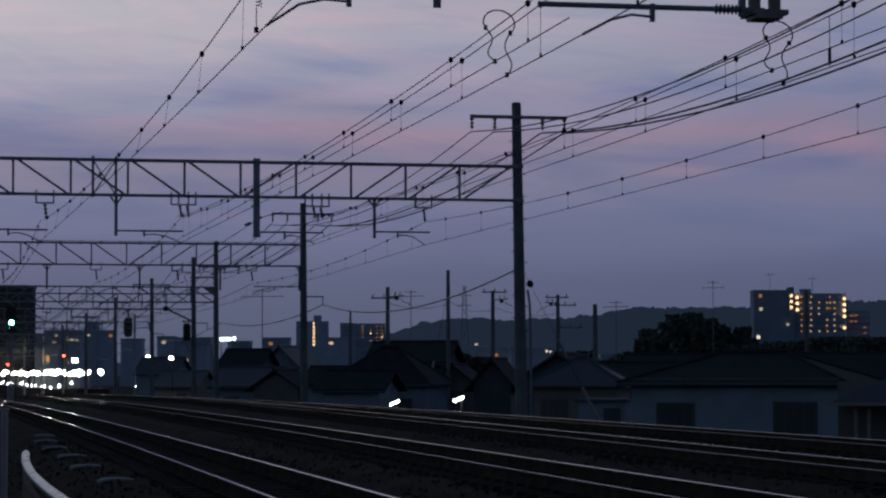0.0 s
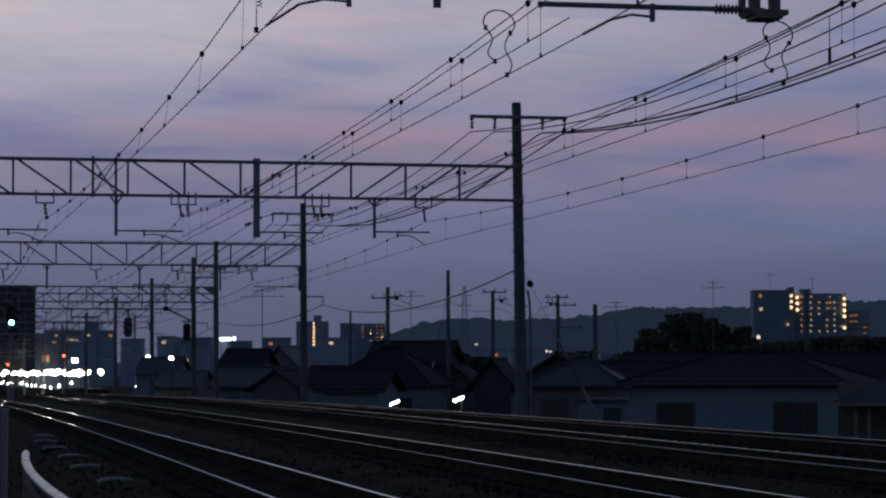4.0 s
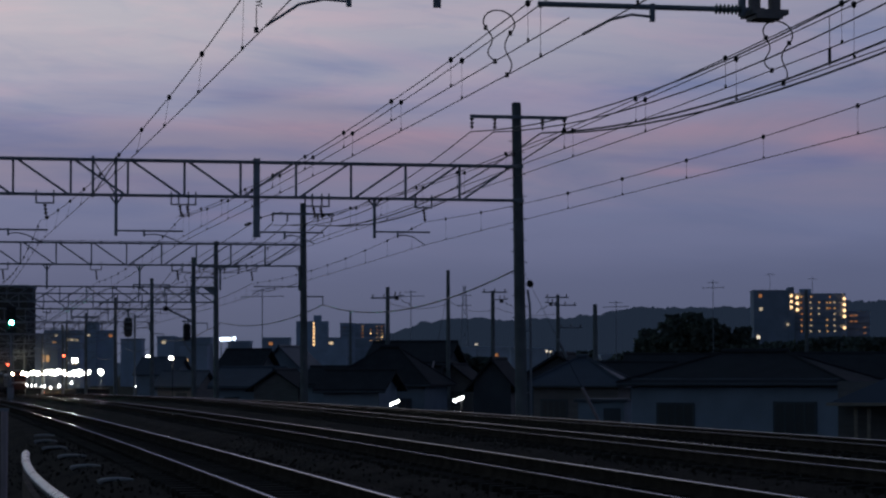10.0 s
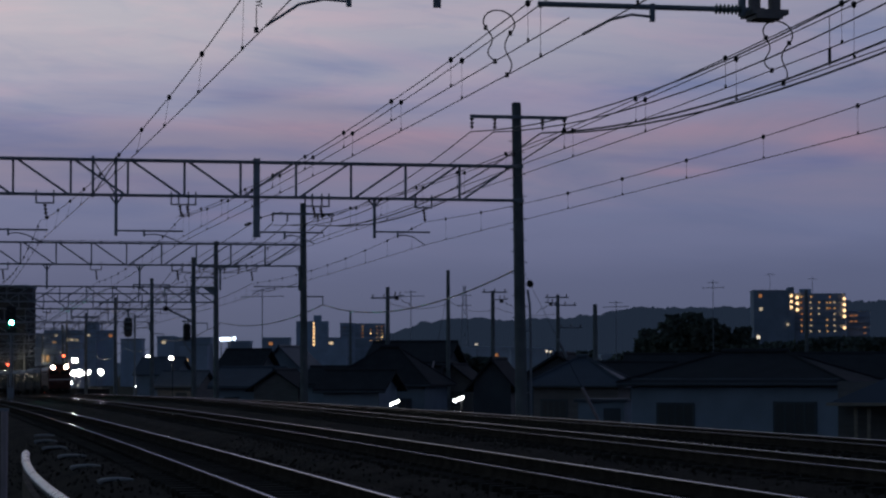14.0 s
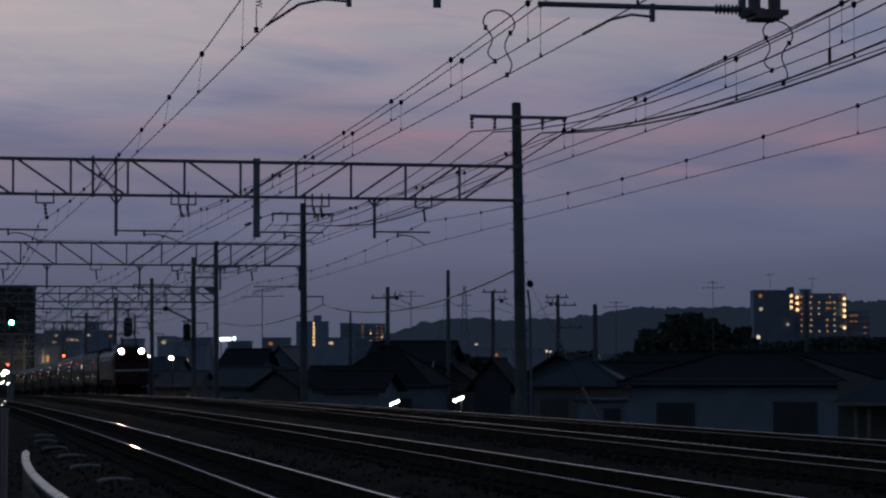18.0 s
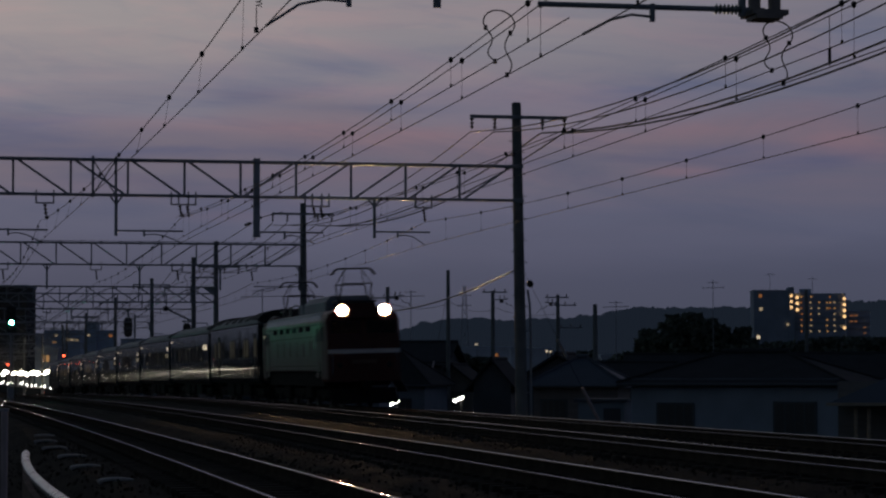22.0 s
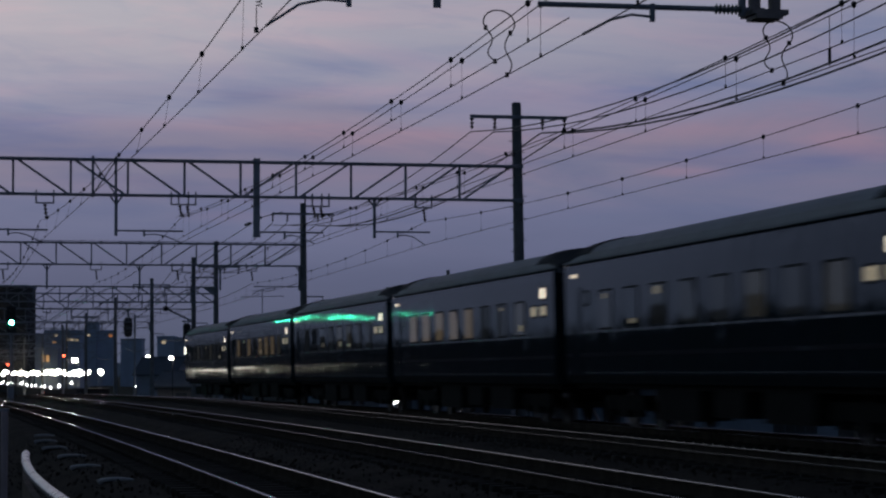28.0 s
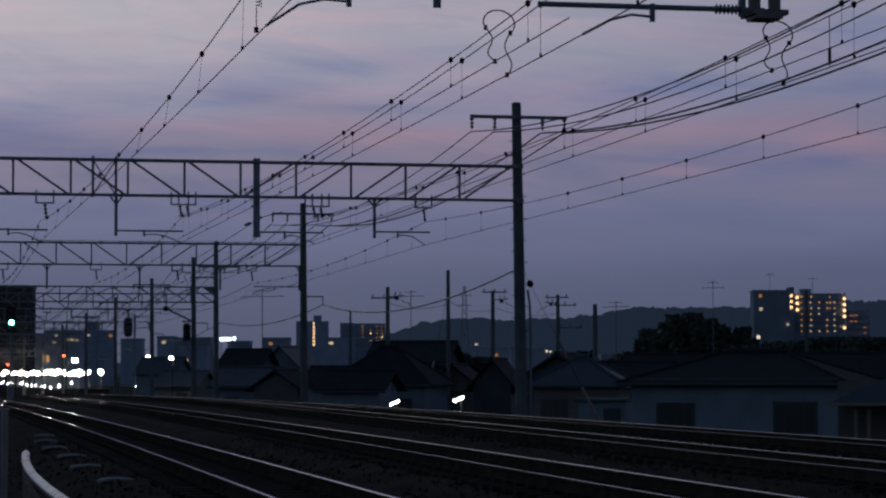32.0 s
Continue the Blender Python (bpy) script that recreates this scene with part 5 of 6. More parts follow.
    gable_house(-25.69, 240.0, 4.0, 6.0, 0.0, 1.3, -12, TAN_WALL, SHEET_ROOF, "brown house beside the far tracks", [(0.5, -1.6, 1.0, 0.8)])
    gable_house(-32.03, 275.0, 4.4, 6.0, 1.2, 2.9, -12, PALE_WALL, SHEET_ROOF, "pale house beside the far tracks", [(0.5, -0.6, 1.0, 0.8)])
    gable_house(23.2, 150.0, 9.0, 7.0, 0.9, 2.25, -10, DARK_WALL, TILE_ROOF, "dark wide house with long tiled roof", [(-2, 0.0, 1.4, 1.0)])
    gable_house(17.17, 175.0, 7.0, 7.0, 1.0, 2.4, -10, DARK_WALL, TILE_ROOF, "dark house half hidden by trees", [(1, 0.0, 1.4, 1.0)])
    # open shelter with timber posts
    sh = thing("shelter", "open timber shelter with pale posts and beam", "shelter", pose(12.61, 70.0, 0, 0, 0, -14))
    part("roof", Geo().add([(-1.35, -0.35, 0.28), (3.4, -0.35, 0.28), (3.4, 3.4, 0.28), (-1.35, 3.4, 0.28), (0.9, 1.5, 1.3), (2.4, 1.5, 1.3)], [(0, 1, 5, 4), (1, 2, 5), (2, 3, 4, 5), (3, 0, 4), (3, 2, 1, 0)]), SHEET_ROOF, sh)
    part("beam", Geo().box((0.1, -0.38, 0.25), (3.0, 0.10, 0.09), chamfer=0.02), TIMBER, sh, "pale timber beam")
    for x in (-0.58, -0.2, 0.62):
        part("post", Geo().box((x, 0.02, -1.6), (0.10, 0.10, 3.5), chamfer=0.02), TIMBER, sh)
    part("back_wall", Geo().box((0.3, 2.6, -1.2), (3.2, 0.12, 4.2)), TAN_WALL, sh)


# ---- blocks of flats and far buildings ----
def block(x, y, w, d, top, label, name="apartment_building", turn=0, base=-4.0, storey=2.8, lit=(), wall=None, group="", stripes=True, win=(1.1, 1.1)):
    """A flat-roofed building. lit: (across, height, material) of lit panes on the face to the railway."""
    b = thing(name, label, "building", pose(x, y, 0, 0, 0, turn), group=group)
    wl = part("wall", Geo().box((0, 0, (top + base) / 2), (w, d, top - base)), wall or HAZED_WALL, b)
    part("roof", Geo().box((0, 0, top + 0.25), (w + 0.4, d + 0.4, 0.5)), HAZED_WALL, b)
    if stripes:
        z = top - 0.4
        while z > base + 3:
            part("balcony", Geo().box((0, -d / 2 - 0.5, z - 2.2), (w * 0.96, 1.0, 1.0)), wall or HAZED_WALL, b)
            z -= storey
    for u, z, mt in lit:
        fr = part("window", Geo().box((u, -d / 2 - 0.03, z), (win[0] + 0.3, 0.08, win[1] + 0.3)), DARK_WALL, b)
        part("pane", Geo().box((u, -d / 2 - 0.09, z), (win[0], 0.06, win[1])), mt, fr)
    return b


def build_far_blocks():
    rnd = random.Random(8)
    D = 1150.0
    # the end wing
    lit = [(-6.4, 37.9, WIN_AMBER), (-6.2, 31.6, WIN_PALE), (-7.6, 18.5, WIN_PALE), (0.6, 12.0, WIN_AMBER)]
    a = block(157.82, D, 19.0, 14, 40.2, "dark grey apartment wing with few lit windows", lit=lit, stripes=False, win=(1.6, 1.6))
    part("stair_tower", Geo().box((8.2, -4, 19), (2.6, 8, 46)), HAZED_WALL, a)
    for z in (37.9, 35.1, 32.4):
        part("corridor_lamp", Geo().box((8.2, -8.2, z), (1.0, 0.3, 1.1)), CORRIDOR, a, "warm corridor lamp")
    part("corridor_lamp", Geo().box((6.4, -8.2, 24.2), (1.2, 0.3, 1.0)), WIN_PALE, a)
    # the long wing with lit galleries
    lit = []
    for u, rows, mt in ((-8.7, (0, 1, 2, 3, 4, 5, 6), WIN_AMBER), (-4.3, (0, 1, 2, 3, 4, 5, 6), WIN_PALE), (-0.3, (1, 2, 3, 6), WIN_PALE), (3.5, (1, 2, 4, 5, 6), WIN_WARM), (4.9, (0, 1, 2), WIN_AMBER), (7.0, (1, 2, 3, 4, 5, 6), WIN_PALE)):
        for k in rows:
            lit.append((u + rnd.uniform(-0.2, 0.2), 37.5 - 2.75 * k, rnd.choice((mt, mt, mt, WIN_WARM))))
    b = block(180.09, D + 2, 24.5, 13, 38.6, "tall apartment building with rows of warm lit galleries", lit=lit, win=(0.8, 0.85))
    for u, zs in ((-10.9, (37.2, 34.3, 31.3)), (11.6, (36.6, 33.7, 30.9, 28.1, 22.6))):
        for z in zs:
            part("corridor_lamp", Geo().box((u, -7.7, z), (1.2, 0.4, 1.2)), CORRIDOR, b, "warm corridor lamp")
    part("lift_house", Geo().box((-6.0, 0, 40.2), (5, 5, 2.4)), HAZED_WALL, b)
    lit = [(u, z, WIN_AMBER) for u in (-3.4, -1.4) for z in (28.4, 25.6)] + [(3.0, z, WIN_AMBER) for z in (22.6, 19.8, 17.2)]
    block(200.22, 1160.0, 11.0, 10, 30.5, "lower apartment building with amber lit stairs", lit=lit, win=(1.4, 1.3))
    # tower with a column of lit landings
    t = block(-103.49, 1900.0, 25.0, 16, 41.93, "slim tower block with one column of lit landings", lit=[(1.4, 40.59 - 2.75 * k, CORRIDOR) for k in range(7)], stripes=False, win=(1.5, 1.3))
    part("roof_house", Geo().box((4, 0, 44.17), (6, 8, 6)), HAZED_WALL, t)
    lit = [(u, 37.9 - 2.8 * k, rnd.choice((WIN_WARM, WIN_AMBER, CORRIDOR))) for u in (-4.0, 2.6, 7.6, 11.2) for k in range(5) if rnd.random() < 0.8]
    block(-59.59, 1900.0, 27.0, 14, 40.14, "wide apartment building with amber lit windows", lit=lit, win=(1.5, 1.3))
    block(-67.74, 1700.0, 10.0, 12, 36.44, "grey office building coloured in haze blue", lit=[(-2, 33.63, WIN_AMBER)])
    # low skyline
    for px, y, w, top in ((-131.6, 900, 4.2, 19.9), (-126.6, 902, 6.4, 17.0), (-110.0, 850, 7.4, 13.1), (-92.1, 800, 5.6, 13.2), (-78.0, 750, 11.3, 12.0), (-149.86, 950, 15, 17.96), (-170.71, 1000, 16, 17.43), (-72.46, 700, 8, 9.25), (-63.49, 750, 7, 10.89), (-55.46, 800, 9, 12.67), (-39.68, 900, 7, 14.11), (-11.88, 700, 11, 10.08), (-2.69, 600, 12, 8.1), (10.04, 560, 12, 6.84), (19.13, 520, 9, 6.07), (26.64, 500, 9, 5.29), (36.9, 480, 11, 4.45), (66.95, 520, 9, 7.17)):
        lit = [(rnd.uniform(-w * 0.35, w * 0.35), top - 1.6 - 2.8 * rnd.randint(0, 1), rnd.choice((WIN_AMBER, WIN_WARM, WIN_PALE))) for _ in range(rnd.choice((0, 1, 1, 2)))]
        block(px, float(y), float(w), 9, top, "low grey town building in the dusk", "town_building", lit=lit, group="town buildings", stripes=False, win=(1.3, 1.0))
    block(-108.28, 700.0, 6.0, 8, 12.88, "low building with a lit upper storey", "town_building", lit=[(-0.9, 11.07, WIN_PALE), (0.5, 11.07, WIN_PALE), (1.9, 11.07, WIN_PALE)], stripes=False, win=(0.9, 0.7))
    block(-85.34, 520.0, 5.0, 8, 6.44, "low building with two lit windows", "town_building", lit=[(-0.8, 4.47, WIN_WARM), (0.3, 4.47, WIN_WARM)], stripes=False, win=(0.7, 1.4))
    block(-102.73, 560.0, 13.0, 12, 21.23, "tall dark clad building beside the station", "station_building", wall=TILE_ROOF, stripes=False)
    # lit shop sign on its building
    s = thing("shop_sign", "bright blue-white lit shop sign on posts", "sign", pose(-45.39, 500.0, 0))
    part("sign_box", Geo().box((0, 0, 8.35), (2.3, 0.4, 0.72), chamfer=0.05), SIGN_WHITE, s, "glowing white sign box")
    part("sign_box", Geo().box((1.85, 0, 8.47), (0.6, 0.4, 0.72), chamfer=0.05), SIGN_WHITE, s)
    for x in (-0.9, 0.9):
        part("post", Geo().tube([(x, 0.2, -4), (x, 0.2, 8.35)], 0.12, 8), DULL_STEEL, s)


# ---- trees ----
def clump_crown(g, c, r, rnd, leaves, size):
    """Small leaf blades in clumps, thinner towards the outside, with gaps."""
    knots = [Vector((max(-0.9, min(0.9, rnd.gauss(0, 0.45))), rnd.gauss(0, 0.45), max(-0.8, min(0.7, rnd.gauss(0, 0.38))))) for _ in range(22)]
    for _ in range(leaves):
        k = rnd.choice(knots)
        p = Vector(c) + Vector(((k.x + rnd.uniform(-0.3, 0.3)) * r[0], (k.y + rnd.uniform(-0.3, 0.3)) * r[1], (k.z + rnd.uniform(-0.3, 0.3)) * r[2]))
        a = Vector((rnd.uniform(-1, 1), rnd.uniform(-1, 1), rnd.uniform(-1, 1))).normalized() * size
        b = a.cross(Vector((rnd.uniform(-1, 1), rnd.uniform(-1, 1), rnd.uniform(-1, 1)))).normalized() * size * 0.7
        g.add([p - a, p + b, p + a, p - b], [(0, 1, 2, 3)])


def tree(x, y, top, r, label, seed, base=-3.2, leaves=1500, size=0.22):
    rnd = random.Random(seed)
    t = thing("tree", label, "tree", pose(x, y, base), group="trees of the town")
    h = top - base
    trunk = Geo().tube([(0, 0, -0.2), (0.05, 0, h * 0.3), (-0.05, 0.1, h * 0.6), (0, 0, h * 0.85)], [0.035 * h, 0.028 * h, 0.018 * h, 0.006 * h], 8)
    for _ in range(7):
        a, z = rnd.uniform(0, 6.28), h * rnd.uniform(0.35, 0.65)
        trunk.tube([(0, 0, z), (math.cos(a) * r * 0.4, math.sin(a) * r * 0.4, z + h * 0.12), (math.cos(a) * r * 0.75, math.sin(a) * r * 0.75, z + h * 0.25)], [0.012 * h, 0.009 * h, 0.003 * h], 6)
    part("trunk", trunk, BARK, t)
    g = Geo()
    clump_crown(g, (0, 0, h * 0.62), (r, r, h * 0.36), rnd, leaves, size)
    part("crown", g, LEAF, t)
    return t


def build_trees():
    for i, (px, y, top, r) in enumerate(((30.0, 300, 8.9, 3.8), (32.7, 296, 8.8, 3.2), (27.2, 310, 7.1, 3.6), (35.9, 300, 7.3, 3.6), (37.15, 260, 4.72, 4.6), (41.25, 255, 4.95, 5.0), (47.55, 265, 5.22, 5.0), (30.9, 240, 3.94, 3.6), (15.78, 230, 3.28, 3.0), (4.66, 260, 3.55, 3.0), (-2.21, 240, 4.05, 3.2), (-4.56, 230, 3.71, 2.6))):
        tree(px, float(y), top, r, "dark leafy tree with an uneven crown against the dusk", 60 + i, leaves=5200, size=0.36)
    # undergrowth along the embankment's foot
    rnd = random.Random(77)
    g = Geo()
    for _ in range(5200):
        s = rnd.uniform(45, 230)
        o = rnd.uniform(5.0, 9.5)
        p = at(s, o, 0)
        p.z = ground_height(p.x, p.y) + rnd.uniform(0.0, 0.5) * rnd.random()
        a = Vector((rnd.uniform(-1, 1), rnd.uniform(-1, 1), rnd.uniform(0.2, 1))).normalized() * rnd.uniform(0.1, 0.26)
        b = a.cross(Vector((rnd.uniform(-1, 1), rnd.uniform(-1, 1), 0.1))).normalized() * 0.06
        g.add([p - b, p + b, p + a], [(0, 1, 2)])
    ob = part("grass_tufts", g, LEAF, kind="stuff")
    tagged(ob, "dark tufts of grass on the embankment slope", "grass")


# ---- poles, lamps and aerials ----
def utility_pole(x, y, top, arms=((0.9, 0.0),), label="slim concrete utility pole with crossarms", r=0.15, transformer=False, base=-3.4, turn=10, gear=0):
    p = thing("utility_pole", label, "utility pole", pose(x, y, 0, 0, 0, turn), group="utility poles of the town")
    part("pole", Geo().tube([(0, 0, base), (0, 0, top)], [r * 1.25, r * 0.8], 10), CONCRETE, p)
    for drop, sh in arms:
        a = part("crossarm", Geo().box((sh, -0.15, top - drop), (1.7, 0.08, 0.09)), STEEL, p)
        for u in (-0.7, 0.0, 0.7):
            part("insulator", insulator(Geo(), (sh + u, -0.15, top - drop + 0.04), (sh + u, -0.15, top - drop + 0.24), 2, 0.06), PORCELAIN, a)
    if gear:
        sw = part("switch_box", Geo().box((gear * 0.55, -0.2, top - 0.70), (0.24, 0.2, 0.22), chamfer=0.04), BLACK, p, "dark pole switch")
        part("switch_arm", Geo().bar((0, -0.2, top - 0.62), (gear * 1.0, -0.2, top - 0.55), 0.07, 0.07), STEEL, sw)
        part("lead", Geo().tube([(gear * (0.8 + 0.16 * q), -0.2, top - 0.75 - 0.11 * q - 0.06 * math.sin(q * 1.6)) for q in range(6)], 0.022, 5), BLACK_CABLE, sw)
        for u in (0.45, 0.75):
            part("bushing", insulator(Geo(), (gear * u, -0.2, top - 0.57), (gear * u, -0.2, top - 0.30), 3, 0.05), PORCELAIN, sw)
    if transformer:
        part("transformer", Geo().lathe([(0.05, -0.5), (0.28, -0.48), (0.3, 0.4), (0.22, 0.5), (0.05, 0.52)], Matrix.Translation((-0.55, -0.1, top - 2.6)), 12), DULL_STEEL, p, "grey cylindrical transformer")
    return p


def aerial(x, y, top, h, label="thin rooftop television aerial", r=0.03):
    a = thing("aerial", label, "aerial", pose(x, y, top - h), group="television aerials")
    part("mast", Geo().tube([(0, 0, 0), (0, 0, h)], r, 6), STEEL, a)
    w = min(0.3 * h, 0.95 if h < 8 else 2.4)
    g = Geo().tube([(-w, 0, h * 0.90), (w, 0, h * 0.91)], r * 0.8, 5).tube([(-w * 0.5, 0, h * 0.97), (w * 0.5, 0, h * 0.97)], r * 0.7, 5)
    for u in (-0.85, -0.4, 0.0, 0.4, 0.85):
        g.tube([(u * w, -0.3, h * 0.905), (u * w, 0.3, h * 0.905)], r * 0.6, 4)
    part("antenna", g, STEEL, a)


def build_poles():
    utility_pole(-3.47, 150.0, 6.57, ((0.7, -0.25),), gear=1)
    utility_pole(0.31, 146.0, 7.46, (), "tall plain concrete utility pole", r=0.13)
    utility_pole(3.32, 160.0, 6.67, ((0.1, 0.1),), gear=1)
    utility_pole(8.14, 170.0, 6.73, ((0.2, -0.1), (0.75, 0.5), (2.35, 0.9)), gear=-1)
    utility_pole(8.88, 140.0, 5.19, (), "thick dark utility pole", r=0.16)
    utility_pole(-8.12, 210.0, 6.56, (), "slim plain utility pole", r=0.11)
    utility_pole(31.08, 205.0, 8.27, (), "thick dark utility pole before the flats", r=0.17)
    utility_pole(-56.53, 360.0, 9.23, ((0.4, 0.0),), r=0.2)
    g = thing("guy_stay", "thin pole stay with a pale guard tube", "pole stay")
    a, b = Vector((0.31, 145.9, 6.3)), Vector((-1.0, 143.0, -0.4))
    part("stay_wire", Geo().tube([a, a.lerp(b, 1.45)], 0.012, 5), WIRE, g)
    part("guard", Geo().tube([a.lerp(b, 0.66), a.lerp(b, 0.95)], 0.055, 8), POST_PAINT, g, "pale guard tube")
    # lattice pylon far off
    p = thing("pylon", "slender steel lattice pylon on the skyline", "pylon", pose(8.06, 900.0, -3))
    H = 34.06 + 3
    for sx in (-1, 1):
        for sy in (-1, 1):
            part("leg", Geo().bar((sx * 2.2, sy * 2.2, 0), (sx * 0.4, sy * 0.4, H), 0.25, 0.25), STEEL, p)
    for k in range(9):
        z0, z1 = H * k / 9, H * (k + 1) / 9
        w0, w1 = 2.2 - 1.8 * k / 9, 2.2 - 1.8 * (k + 1) / 9
        part("brace", Geo().bar((-w0, -w0, z0), (w1, -w1, z1), 0.15, 0.15), STEEL, p)
        part("brace", Geo().bar((w0, -w0, z0), (-w1, -w1, z1), 0.15, 0.15), STEEL, p)
    for z in (H * 0.8, H * 0.9):
        part("crossarm", Geo().bar((-2.6, 0, z), (2.6, 0, z), 0.2, 0.25), STEEL, p)
    aerial(-19.62, 260.0, 10.42, 9.5, "tall thin aerial mast", 0.05)
    aerial(22.54, 200.0, 8.9, 6.6)
    aerial(156.73, 1148.0, 48.89, 48.89 - 40.4, r=0.1)
    aerial(177.34, 1150.0, 46.99, 46.99 - 38.8, r=0.1)
    aerial(-2.28, 170.0, 7.06, 4.5)
    aerial(12.27, 170.0, 6.29, 4.5)
    # thin service wires between the town's poles
    for a, b in ((150.0, 146.0), (146.0, 160.0), (160.0, 170.0)):
        xa = {150.0: -3.47, 146.0: 0.31, 160.0: 3.32}[a]
        xb = {146.0: 0.31, 160.0: 3.32, 170.0: 8.14}[b]
        w = part("service_wire", Geo().tube(arc((xa, a, 5.6), (xb, b, 5.4), 0.35, 10), 0.014, 5), BLACK_CABLE)
        tagged(w, "thin service wire between utility poles", "cable", "service wires")


def street_lamp(x, y, z, tilt, label, size=(0.62, 0.2, 0.14), mt=None, base=-3.3, height=None):
    l = thing("street_lamp", label, "street lamp", pose(x, y, 0), group="street lamps")
    part("pole", Geo().tube([(0.12, 0.25, base), (0.12, 0.25, z + 0.1), (0.05, 0.1, z + 0.14)], 0.04, 8), BLACK, l)
    rot = Matrix.Translation((0, 0, z)) @ Matrix.Rotation(radians(-tilt), 4, "Y")
    h = part("lamp_head", Geo().box((0, 0.06, 0.06), (size[0] + 0.06, size[1], 0.05), rot, chamfer=0.03), DULL_STEEL, l)
    part("lens", Geo().box((0, 0, 0), size, rot, chamfer=0.08), mt or STREET, h, "glowing white lens")


def build_lamps():
    street_lamp(-2.33, 115.0, -0.25, 25, "low street lamp with a bright white tilted lens", (0.52, 0.2, 0.10))
    street_lamp(0.65, 102.0, 0.06, 24, "low street lamp with a bright white tilted lens", (0.48, 0.2, 0.10))
    for x, y, z, sz in ((-35.69, 290.0, 3.15, 0.42), (-26.31, 232.0, 2.69, 0.36), (-64.47, 420.0, 3.54, 0.8), (12.95, 300.0, 3.92, 0.3), (13.44, 300.0, 3.85, 0.22), (5.84, 420.0, 6.21, 0.34), (7.23, 420.0, 3.84, 0.38), (29.72, 330.0, 3.5, 0.4), (-42.33, 330.0, -0.55, 0.25), (-40.62, 330.0, -0.32, 0.25), (55.26, 420.0, 7.4, 0.6), (34.86, 420.0, 6.61, 0.5)):
        faint = x > 0
        small = sz < 0.3 and not faint
        street_lamp(x, y, z, 0, "street lamp glowing white among the houses", (sz, sz * 0.8, sz * 0.8), (YARD if not faint else DOOR_LAMP) if not small else STREET, base=-4.0)


# ---- the station and its lights ----
def build_station():
    rnd = random.Random(12)
    # unseen side platform along track one, added; its edge lamps streak the coaches
    st = thing("platform", "unseen side platform with an added row of globe lamps", "platform", group="station platforms")
    for i in range(15):
        s = 240 + 12 * i
        mm = side(s, -18.5, 0)
        part("platform_slab", Geo().box((0, 0, 0.1), (4.0, 12.0, 1.9), mm), DARK_PAVING, st)
        for y in (-4.0, 0.0, 4.0):
            z, r = 1.88 + 0.0026 * max(0.0, s + y - 240) + rnd.uniform(-0.03, 0.03), rnd.uniform(0.06, 0.08)
            part("lamp", Geo().lathe([(0.02, -r), (r * 0.75, -r * 0.65), (r, 0), (r * 0.75, r * 0.65), (0.02, r)], mm @ Matrix.Translation((1.6, y, z)), 10), EDGE_LAMP, st, "glowing globe lamp")
            part("lamp_post", Geo().tube([mm @ Vector((1.6, y, 1.04)), mm @ Vector((1.6, y, z - r + 0.02))], 0.04, 5), DULL_STEEL, st)
    for o, s0, s1 in ((6.2, 338, 590),):
        st = thing("platform", "long station platform with rows of bright lamps", "platform", group="station platforms")
        for i in range(int((s1 - s0) / 12)):
            mm = side(s0 + 12 * i + 6, o, 0)
            part("platform_slab", Geo().box((0, 0, 0.35), (4.6, 12.0, 1.5), mm), DARK_PAVING, st)
            mid = 1.3 - level(s0 + 12 * i + 6)
            for x in (-2.0, -1.2, 1.2, 2.0):
                y, z, r = rnd.uniform(-5.5, 5.5), mid + rnd.uniform(-0.35, 0.35), rnd.uniform(0.10, 0.36)
                part("lamp", Geo().lathe([(0.05, -r), (r * 0.75, -r * 0.65), (r, 0), (r * 0.75, r * 0.65), (0.05, r)], mm @ Matrix.Translation((x, y, z)), 10), YARD, st, "glowing globe lamp")
                part("lamp_post", Geo().tube([mm @ Vector((x, y, 1.05)), mm @ Vector((x, y, z - r + 0.02))], 0.04, 5), DULL_STEEL, st)
            if rnd.random() < 0.75:
                part("edge_light", Geo().box((-2.36, rnd.uniform(-5, 5), rnd.uniform(1.3, 2.0)), (0.14, 0.4, 0.4), mm), STREET, st)


# ---- signals ----
def signal_head(parent, m, lit=None, front=True):
    """A tall dark backboard with hooded lenses."""
    bd = part("backboard", Geo().box((0, 0, 0), (0.62, 0.06, 1.75), m, chamfer=0.02), BLACK, parent, "black signal backboard")
    for k in range(4):
        z = 0.6 - 0.4 * k
        on = lit == k
        part("lens", Geo().lathe([(0.14, 0.0), (0.125, 0.03), (0.06, 0.05), (0.01, 0.052)], m @ Matrix.Translation((0, -0.05, z)) @ Matrix.Rotation(radians(90), 4, "X"), 14), GREEN if on else HOUSE_PANE, bd, "glowing green lens" if on else "")
        hood = [(0.17 * math.cos(a), -0.05, z + 0.17 * math.sin(a)) for a in [math.pi * j / 8 for j in range(9)]]
        g = Geo()
        for y in (-0.03, -0.26):
            g.v += [tuple(m @ Vector((x, y, zz))) for x, _, zz in hood]
        g.f += [(j, j + 1, 10 + j, 9 + j) for j in range(8)]
        part("hood", g, BLACK, bd)
    return bd


